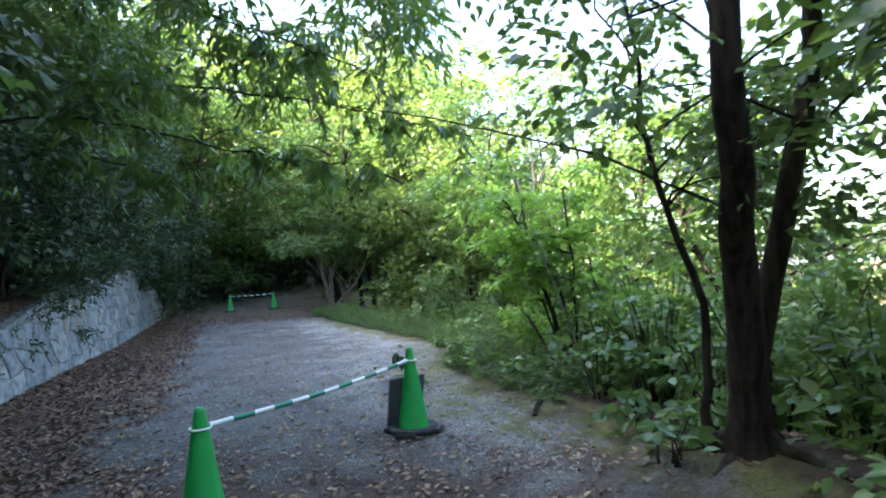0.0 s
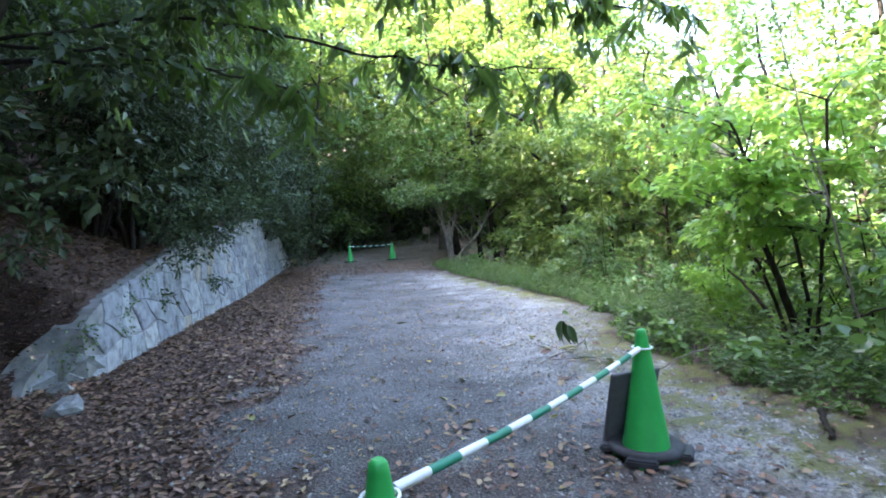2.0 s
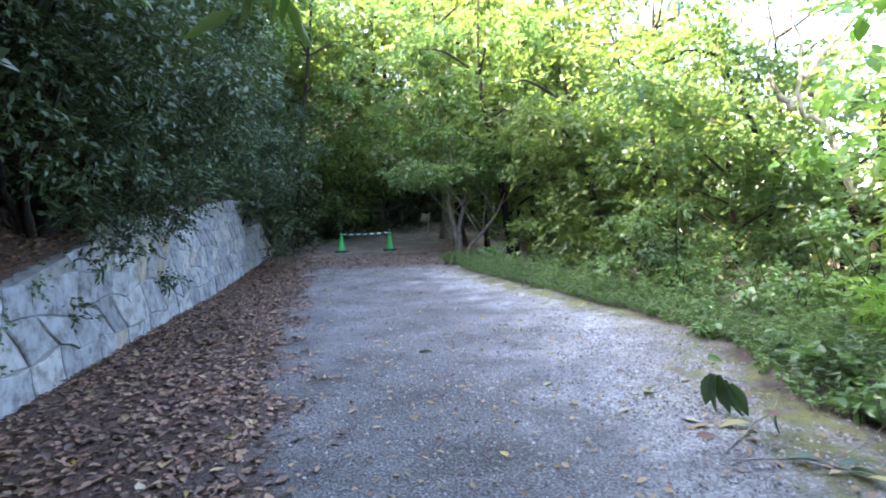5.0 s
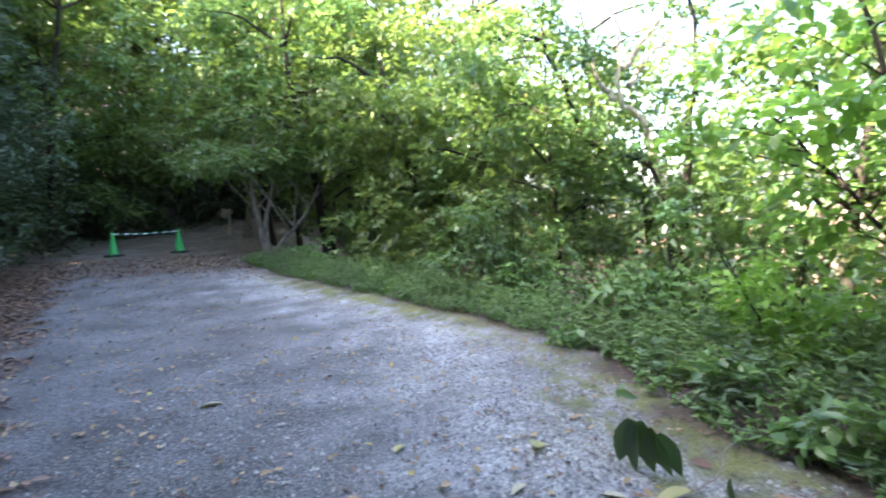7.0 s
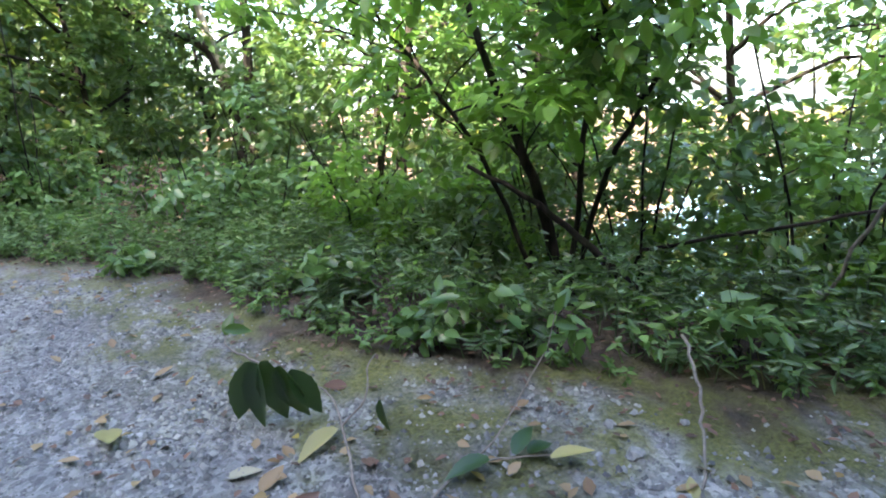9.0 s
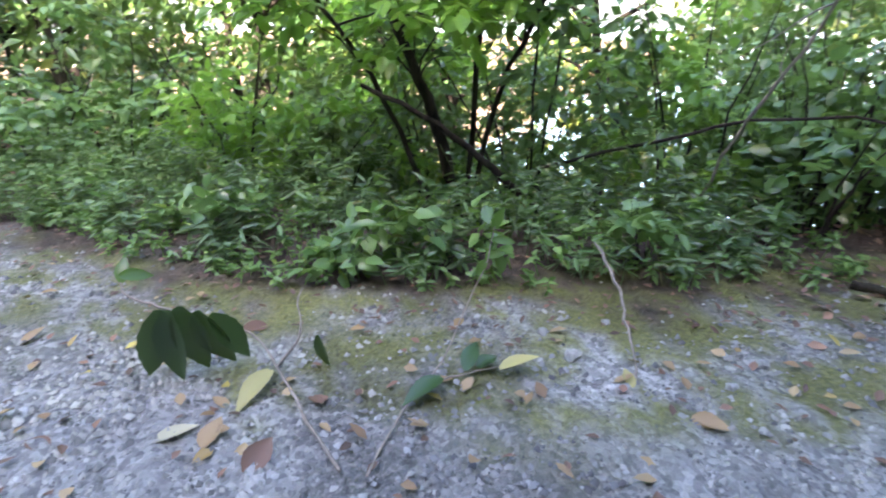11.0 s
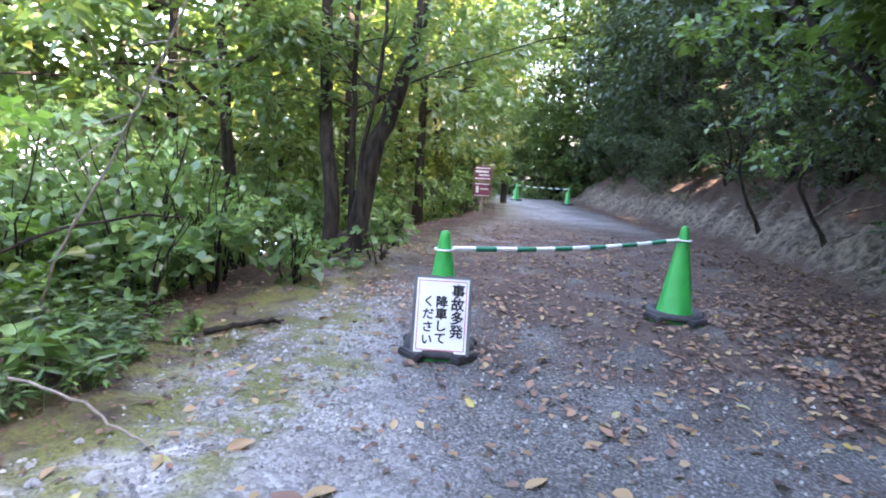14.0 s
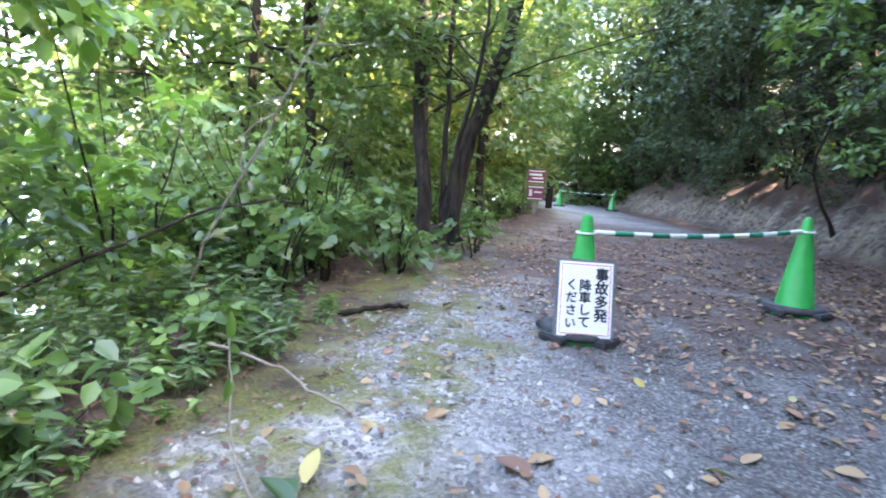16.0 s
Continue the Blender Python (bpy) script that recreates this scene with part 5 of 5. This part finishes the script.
# ---- low plants ----
def low_plants(name, label, y0, y1, n_clumps, inset, depth, per, size, width, height, seed, mat=M_LEAF_LOW, patch=0.0, droop=0.2):
    g = np.random.default_rng(seed)
    m = n_clumps * 3
    ys = g.uniform(y0, y1, m)
    out = g.uniform(0, 1, m) ** 1.2 * depth
    xs = np.interp(ys, EDGE_Y, EDGE_X) + inset + out + 0.18 * soft_noise(ys, ys * 0.3, 0.9, seed)
    ok = (soft_noise(xs, ys, 0.8, seed + 5) + g.normal(0, 0.12, m)) > patch
    xs, ys, out = xs[ok][:n_clumps], ys[ok][:n_clumps], out[ok][:n_clumps]
    n_clumps = len(xs)
    zs = land(xs, ys)
    hh = height * g.uniform(0.45, 1.25, n_clumps) * (0.45 + 0.7 * np.clip(out / 0.7, 0, 1))
    k = np.repeat(np.arange(n_clumps), per)
    u = g.uniform(0.15, 1, len(k)) ** 0.8
    a = g.uniform(0, 2 * math.pi, len(k))
    lean = g.normal(0, 0.35, (n_clumps, 2))
    p = np.stack([xs[k] + lean[k, 0] * hh[k] * u, ys[k] + lean[k, 1] * hh[k] * u, zs[k] + hh[k] * u], -1)
    ways = np.stack([np.cos(a), np.sin(a), 0.25 - droop * 2 * (1 - u)], -1)
    v, f = leaves(p, ways, size, width, seed + 1, up=1.0, spread=0.2, curl=0.3)
    sv = []
    for i in range(n_clumps):
        base = np.array([xs[i], ys[i], zs[i] - 0.02])
        top = base + [lean[i, 0] * hh[i], lean[i, 1] * hh[i], hh[i] + 0.02]
        sv.append(tube([base, (base + top) / 2, top], [0.003, 0.0025, 0.0015], 3))
    v2, f2 = join(sv)
    tagged(new(name, mesh_from(name, np.concatenate([v, v2]), [np.concatenate([f, f2 + len(v)])], mat, smooth=False)), label, "undergrowth", kind="stuff")


for k, (x, y, h, sp) in enumerate(((0.36, 7.2, 0.30, 0.2), (0.75, 6.75, 0.38, 0.25), (0.45, 8.1, 0.35, 0.22), (1.25, 6.0, 0.4, 0.25), (-0.05, 9.6, 0.3, 0.2))):
    shrub((x, y), h, sp, 990 + k, "bright broad-leaved weed at the verge", M_LEAF_SHRUB, 90, 0.10, 0.065, stems=5, name="weed", low=0.4, group="verge weeds", clumps=10, clump_radius=0.1, radius=0.004)
for k, (x, y) in enumerate(((-12.5, 29.5), (-11, 31), (-9.3, 31.5), (-7.8, 31.5), (-6.3, 30.5), (-13.5, 27.5), (8.2, -17.5), (10.5, -19), (12.5, -19.5), (6.0, -15.5), (14.5, -18.5))):
    shrub((x, y), g3.uniform(3.4, 4.6), 1.8, 1010 + k, "tall dark evergreen shrub closing the end of the path", M_LEAF_HEDGE, 1900, 0.25, 0.14, near=False, group="dark shrubs", clumps=36, clump_radius=0.7, low=0.05)
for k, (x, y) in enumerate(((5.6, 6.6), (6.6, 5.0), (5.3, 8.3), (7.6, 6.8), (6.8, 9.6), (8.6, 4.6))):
    shrub((x, y), g3.uniform(3.6, 4.4), 1.5, 1030 + k, "yellow-green shrub low on the slope, sunlight in its leaf colour", M_LEAF_SUN_TONED, 2200, 0.12, 0.07, near=False, group="slope shrubs", clumps=30, clump_radius=0.5)
for k, (x, y) in enumerate(((-2.2, -5.0), (0.2, -8.5), (2.6, -11.0), (4.0, -13.0), (-0.8, -7.0))):
    tree((x, y), g3.uniform(6.5, 8), 2.4, 1050 + k, "dark evergreen tree on the shaded hillside", (M_BARK, M_LEAF_HEDGE), (0.9, 0.3), 0.13, 0.25, 3600, 0.19, 36, group="hillside trees", clump_radius=0.6)

for k, (x, y, h) in enumerate(((0.7, 14.0, 2.6), (1.7, 12.6, 2.6), (2.8, 11.5, 3.0), (-0.7, 15.7, 2.4), (-2.1, 17.7, 2.4), (2.3, 15.2, 3.5), (3.9, 13.0, 3.8), (0.3, 17.4, 3.2), (4.8, 9.6, 3.6), (3.2, 9.6, 2.6))):
    shrub((x, y), h, 1.3, 1070 + k, "dense deep green shrub in the shade of the trees", M_LEAF_CROWN, 3000, 0.11, 0.065, near=False, group="slope shrubs", clumps=34, clump_radius=0.42, low=0.1)

for k, (x, y, h, sp) in enumerate(((1.6, 15.4, 8.0, 2.2), (3.4, 15.2, 8.5, 2.2), (-0.4, 18.2, 8.5, 2.3), (5.6, 14.0, 8.5, 2.4), (2.6, 19.0, 11, 2.8), (6.6, 16.8, 10.5, 2.8))):
    tree((x, y), h, sp, 1110 + k, "shady green tree on the open seaward slope", (M_BARK, M_LEAF_CROWN), (-0.2, 0), 0.09, 0.2, 8200, 0.16, 56, group="seaward trees", clump_radius=0.65)
for k, (x, y, h) in enumerate(((11.0, -16.8, 5.5), (13.2, -17.4, 6.0), (9.0, -17.6, 5.5), (6.5, -19.0, 6.5), (8.2, -21.0, 7.5), (4.6, -18.0, 6.5), (6.2, -23.0, 8.0), (9.6, -22.5, 7.5))):
    shrub((x, y), h, 2.2, 1130 + k, "tall leafy shrub closing the end of the track", M_LEAF_CROWN, 3000, 0.2, 0.11, near=False, group="dark shrubs", clumps=44, clump_radius=0.8, low=0.05)

for k, (x, y, h, sp, lx) in enumerate(((float(np.interp(17.5, BANK_Y, BANK_X)) - 2.2, 17.5, 10.5, 2.6, 1.6), (float(np.interp(22.0, BANK_Y, BANK_X)) - 2.2, 22.0, 12.0, 3.0, 1.8), (0.6, 21.0, 14.0, 3.2, -1.4), (-3.2, 23.0, 14.0, 3.2, -0.4), (2.6, 22.5, 15.0, 3.4, 0), (6.5, 24.0, 15.0, 3.6, 0), (10.0, 22.0, 14.0, 3.6, 0))):
    tree((x, y), h, sp, 1150 + k, "tall green tree whose crown closes over the road", (M_BARK, M_LEAF_FAR), (lx, 0), 0.12, 0.35, 5600, 0.19, 56, group="woodland trees", clump_radius=0.75)
tree((5.0, 6.9), 7.0, 1.8, 1170, "shady green tree on the open seaward slope", (M_BARK, M_LEAF_CROWN), (-0.2, 0), 0.08, 0.25, 3600, 0.13, 44, group="seaward trees", clump_radius=0.5)
for k, (x, y, h, sp) in enumerate(((10.2, 7.2, 11, 2.6), (9.4, 9.6, 10, 2.6), (11.5, 5.0, 11, 2.6))):
    tree((x, y), h, sp, 1200 + k, "yellow-green tree low on the slope, sunlight in its leaf colour", (M_BARK, M_LEAF_SUN_TONED), (-0.2, 0), 0.09, 0.2, 4200, 0.17, 48, group="seaward trees", clump_radius=0.65)
for k, (x, y, h, sp, cf) in enumerate(((7.2, 3.6, 10, 2.2, 0.5), (8.6, 5.6, 10.5, 2.3, 0.5), (4.2, 11.8, 8.5, 2.0, 0.15), (5.9, 13.2, 9.5, 2.2, 0.15), (4.9, 8.9, 8.0, 1.8, 0.45), (7.0, 12.2, 9.5, 2.4, 0.1), (8.8, 15.0, 11.5, 2.8, 0.1), (11.0, 12.0, 11.5, 3.0, 0.1), (6.6, 10.2, 8.5, 2.0, 0.3))):
    tree((x, y), h, sp, 1240 + k, "shady green tree on the open seaward slope", (M_BARK, M_LEAF_CROWN), (-0.3, 0), 0.09, cf, 5000, 0.15 if x < 6.4 else 0.2, 50, group="seaward trees", clump_radius=0.55)
for k, (x, y) in enumerate(((-14.6, 22.8), (-10.6, 33.5), (-8.4, 33.0), (-13.2, 32.0))):
    tree((x, y), 16.5, 3.4, 1250 + k, "green woodland tree beyond the path", (M_BARK, M_LEAF_FAR), (0.8, 0), 0.16, 0.2, 4200, 0.26, 50, clump_radius=0.95)
for k, (x, y, h) in enumerate(((5.0, -14.5, 8.5), (6.4, -16.2, 9.5), (3.2, -12.4, 8.0))):
    tree((x, y), h, 2.4, 1220 + k, "dark evergreen tree on the shaded hillside", (M_BARK, M_LEAF_HEDGE), (0.8, 0), 0.13, 0.12, 4000, 0.2, 48, group="hillside trees", clump_radius=0.7)
for k, (x, y) in enumerate(((7.5, -0.5), (9.2, -2.6), (10.6, -4.6), (8.6, 1.0), (11.0, 0.0), (6.2, 0.2))):
    shrub((x, y), g3.uniform(6, 7.5), 1.8, 1180 + k, "tall shady shrub behind the roadside trees", M_LEAF_CROWN, 3200, 0.15, 0.085, near=False, group="slope shrubs", clumps=48, clump_radius=0.6, low=0.1)

# ---- wood belt closing the view ahead ----
g5 = np.random.default_rng(71)
for k in range(15):
    x = -26 + 2.35 * k + g5.uniform(-0.8, 0.8)
    y = 34 - 0.25 * abs(k - 5) + g5.uniform(-2.5, 4.0)
    tree((x, y), 19 - ground_at(x, y) * 0.55 + g5.uniform(-1.5, 1.5), 4.2, 1300 + k, "tall woodland tree closing the view beyond the path", (M_BARK, M_LEAF_FAR), (0, 0), 0.18, 0.08, 6500, 0.34, 60, clump_radius=1.15)
# light green leaf stands in for sun that the hill keeps off these crowns
for k, (x, y, h, sp) in enumerate(((-13.5, 18.5, 11, 3.0), (-14.5, 14.0, 10, 2.8), (-13.0, 23.5, 13, 3.2), (-5.8, 22.8, 11, 2.8), (-3.6, 20.6, 10, 2.6))):
    tree((x, y), h, sp, 1330 + k, "leafy light green tree arching over the road's bend", (M_BARK, M_LEAF_SHRUB), (1.6 if x < -8 else -0.8, -0.6), 0.14, 0.3, 8000, 0.17, 50, clump_radius=0.8)

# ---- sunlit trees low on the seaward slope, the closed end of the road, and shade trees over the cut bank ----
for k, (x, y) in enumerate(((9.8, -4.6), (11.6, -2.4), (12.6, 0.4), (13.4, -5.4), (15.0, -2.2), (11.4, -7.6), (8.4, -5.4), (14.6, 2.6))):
    tree((x, y), 5.6 - ground_at(x, y) + g5.uniform(-0.8, 0.8), 2.6, 1400 + k, "yellow-green tree low on the slope, sunlight in its leaf colour", (M_BARK, M_LEAF_SUN_TONED), (-0.3, 0), 0.1, 0.12, 4600, 0.2, 48, group="seaward trees", clump_radius=0.75)
for k, (x, y) in enumerate(((9.2, -19.4), (11.8, -20.6), (13.8, -18.8), (7.0, -21.4), (10.4, -23.0))):
    tree((x, y), 14 + g5.uniform(-1, 1), 3.4, 1420 + k, "tall green tree closing the end of the road", (M_BARK, M_LEAF_FAR), (-0.4, 0.4), 0.16, 0.12, 6000, 0.26, 60, clump_radius=1.0)
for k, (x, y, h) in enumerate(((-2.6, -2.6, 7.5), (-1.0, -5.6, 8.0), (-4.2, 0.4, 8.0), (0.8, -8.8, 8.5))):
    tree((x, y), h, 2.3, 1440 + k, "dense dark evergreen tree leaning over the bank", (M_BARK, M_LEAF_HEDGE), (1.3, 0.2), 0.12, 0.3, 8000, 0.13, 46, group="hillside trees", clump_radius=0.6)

# ---- withered shrubs behind the bend's verge, and roots showing in the cut bank ----
for k, (x, y, h) in enumerate(((0.5, 12.5, 1.5), (0.0, 13.6, 1.7), (1.2, 12.0, 1.4), (-0.9, 15.0, 1.4))):
    shrub((x, y), h, 0.8, 1460 + k, "withered brown shrub among the green undergrowth", M_DEAD, 1100, 0.09, 0.04, stems=7, near=False, group="withered shrubs", clumps=24, clump_radius=0.3, low=0.1, bark=M_TWIG, radius=0.012)


def exposed_root(y, seed):
    """A thin root that creeps down the soil face."""
    g = np.random.default_rng(seed)
    pts = []
    for u in np.linspace(0, 1, 6):
        yy = y + 0.5 * u * g.uniform(-0.6, 1.0)
        xx = float(np.interp(yy, BANK_Y, BANK_X)) - 1.35 + 1.3 * u
        pts.append((xx, yy, ground_at(xx, yy) + 0.012))
    t = thing("exposed_root", pts[0], "thin grey-brown root creeping down the soil bank", "root", "exposed roots")
    line = smooth_line(pts, 18, 0.004, seed)
    limb_part("strand", t, M_BARK_PALE, [(line, np.linspace(0.022, 0.006, 18))], sides=6)
    for k in range(2):
        s0 = line[6 + 5 * k]
        e = np.array([s0[0] + 0.3, s0[1] + g.uniform(-0.35, 0.35), 0.0])
        e[2] = ground_at(e[0], e[1]) + 0.005
        m = (s0 + e) / 2
        m[2] = ground_at(m[0], m[1]) + 0.012
        limb_part("rootlet", t, M_BARK_PALE, [(smooth_line([s0, m, e], 8, 0.003, seed + k), np.linspace(0.009, 0.003, 8))], sides=5)


for k in range(11):
    exposed_root(-6.2 + 0.78 * k, 1480 + k)

# ---- broad-leaved shrubs at the verge, and sprays hanging over the cut bank ----
for k, (x, y, h, sp, c) in enumerate(((1.95, 5.25, 1.1, 0.55, 260), (2.3, 4.6, 1.3, 0.5, 240), (2.75, 5.2, 1.6, 0.6, 280), (2.1, 3.95, 0.6, 0.3, 100), (1.95, 3.05, 0.35, 0.25, 60))):
    shrub((x, y), h, sp, 1360 + k, "broad-leaved shrub with bluish sheen on the mossy verge", M_LEAF_BROAD, c, 0.1, 0.08, stems=6, low=0.35, clumps=22, clump_radius=0.2, radius=0.011)
for k, (x, y, h, lx, ly) in enumerate(((-1.3, -2.7, 2.8, 1.0, 0.2), (-0.2, -4.6, 3.6, 1.1, 0.2))):
    tree((x, y), h, 0.9, 1380 + k, "young bright-leaved tree hanging over the cut bank", (M_BARK, M_LEAF_SHRUB), (lx, ly), 0.035, 0.35, 520, 0.11, 14, near=True, group="bank saplings", clump_radius=0.28)
low_plants("undergrowth", "low lance-leaved green undergrowth along the road edge", 5.3, 9.2, 420, 0.12, 1.2, 10, 0.08, 0.022, 0.36, 1100, patch=0.0)
low_plants("undergrowth", "pale green small-leaved herbs at the gravel's edge", 5.0, 18.0, 800, 0.0, 0.8, 11, 0.05, 0.022, 0.2, 1150, M_LEAF_SHRUB, patch=-0.05)
low_plants("undergrowth", "soft green herbs along the curving verge", 8.6, 18.0, 1500, 0.0, 1.1, 11, 0.055, 0.022, 0.34, 1200, M_LEAF_HERB, patch=-0.3)
low_plants("undergrowth", "broad-leaved weeds in the verge", 5.2, 12.0, 80, 0.25, 1.2, 11, 0.085, 0.05, 0.38, 1250, M_LEAF_SHRUB, patch=0.0)
low_plants("undergrowth", "low green leafy undergrowth beside the shaded track", -13.0, 4.4, 420, 1.3, 1.8, 11, 0.08, 0.04, 0.34, 1300, patch=0.15)


# ---- fallen leaves and pebbles ----
def fallen(name, label, n, y0, y1, keep, size, width, seed, mat):
    g = np.random.default_rng(seed)
    y = g.uniform(y0, y1, n * 9)
    x = g.uniform(-14, 12, n * 9)
    ok = g.uniform(0, 1, n * 9) < keep(x, y)
    x, y = x[ok][:n], y[ok][:n]
    p = np.stack([x, y, land(x, y) + g.uniform(0.006, 0.022, len(x))], -1)
    a = g.uniform(0, 2 * math.pi, len(x))
    ways = np.stack([np.cos(a), np.sin(a), g.normal(0, 0.15, len(x))], -1)
    v, f = leaves(p, ways, size, width, seed + 1, up=2.2, fold=0.5, curl=-0.12, spread=0.12)
    tagged(new(name, mesh_from(name, v, [f], mat, smooth=False)), label, "leaf litter", kind="stuff")


def on_road(x, y):
    return (x < np.interp(y, EDGE_Y, EDGE_X) + 0.9) & (x > np.interp(y, BANK_Y, BANK_X) - 1.2)


fallen("leaf_litter", "thick brown dead leaves along the wall's foot", 24000, 4.4, 20, lambda x, y: zones(x, y)[3] * (x < np.interp(y, EDGE_Y, EDGE_X) - 0.2) * (np.interp(y, BANK_Y, BANK_X) - x < 2.2), 0.07, 0.04, 1500, M_DEAD)
fallen("leaf_litter", "brown dead leaves at the foot of the open bank", 5200, 1.2, 4.6, lambda x, y: zones(x, y)[3] * (np.interp(y, BANK_Y, BANK_X) - x > -2.6) * (np.interp(y, BANK_Y, BANK_X) - x < 1.5), 0.056, 0.034, 1520, M_DEAD)
fallen("leaf_litter", "dead leaves strewn over the slope above the wall", 9000, 1.5, 12, lambda x, y: (np.interp(y, BANK_Y, BANK_X) - x > 0.25) * (np.interp(y, BANK_Y, BANK_X) - x < 2.6) * 0.9, 0.07, 0.04, 1550, M_DEAD)
fallen("leaf_litter", "brown dead leaves on the shaded road", 11000, -12, 5.6, lambda x, y: on_road(x, y) * (zones(x, y)[3] * 0.8 + 0.04), 0.036, 0.02, 1600, M_DEAD_BROWN)
fallen("leaf_litter", "larger curled brown leaves on the shaded road", 5200, -3, 5.4, lambda x, y: on_road(x, y) * (zones(x, y)[3] * 0.7 + 0.06), 0.06, 0.035, 1650, M_DEAD)
fallen("leaf_litter", "curled russet leaves drifted round the notice's foot", 420, 3.0, 5.2, lambda x, y: np.exp(-((x + 0.05) ** 2 + (y - 4.1) ** 2) / 0.45), 0.066, 0.038, 1660, M_DEAD)
fallen("leaf_litter", "dark small dead leaves and twigs under the verge plants", 5200, 1.5, 12, lambda x, y: ((x - np.interp(y, EDGE_Y, EDGE_X) > -0.35) & (x - np.interp(y, EDGE_Y, EDGE_X) < 1.1)) * 0.9, 0.042, 0.018, 1680, M_DEAD_BROWN)
fallen("scattered_leaves", "scattered tan fallen leaves on the gravel", 2300, 0, 16, lambda x, y: 0.6 * zones(x, y)[0], 0.058, 0.034, 1700, M_DEAD_PALE)
fallen("scattered_leaves", "dark brown leaf scraps strewn over the road", 3800, -4, 16, lambda x, y: 0.6 * zones(x, y)[0], 0.042, 0.024, 1750, M_DEAD_BROWN)


def pebbles(n, seed, size, label, box):
    g = np.random.default_rng(seed)
    y = g.uniform(box[2], box[3], n * 4)
    x = g.uniform(box[0], box[1], n * 4)
    zn = zones(x, y)
    ok = g.uniform(0, 1, n * 4) < (zn[1] * 0.9 + 0.08 * zn[0]) * (1 - 0.85 * np.clip(zn[2] * 1.5, 0, 1))
    x, y = x[ok][:n], y[ok][:n]
    n = len(x)
    s = size * g.lognormal(0, 0.6, n).clip(0.4, 2.3)[:, None, None]
    octa = np.array([[1, 0, -0.2], [0, 1, -0.2], [-1, 0, -0.2], [0, -1, -0.2], [0.1, 0.1, 0.85]])
    v = octa[None] * s * g.uniform(0.6, 1.3, (n, 5, 1))
    a = g.uniform(0, 2 * math.pi, n)
    c, sn = np.cos(a)[:, None], np.sin(a)[:, None]
    v = np.stack([v[..., 0] * c - v[..., 1] * sn, v[..., 0] * sn + v[..., 1] * c, v[..., 2]], -1)
    v += np.stack([x, y, land(x, y) + size * 0.2], -1)[:, None]
    fc = np.array([[0, 1, 4], [1, 2, 4], [2, 3, 4], [3, 0, 4]])
    f = (np.arange(n)[:, None, None] * 5 + fc[None]).reshape(-1, 3)
    tagged(new("gravel", mesh_from("gravel", v.reshape(-1, 3), [f], M_PEBBLE, smooth=False)), label, "gravel", kind="stuff")


pebbles(30000, 1800, 0.0072, "loose pale grey gravel stones", (-3.5, 1.6, 3.2, 10.0))
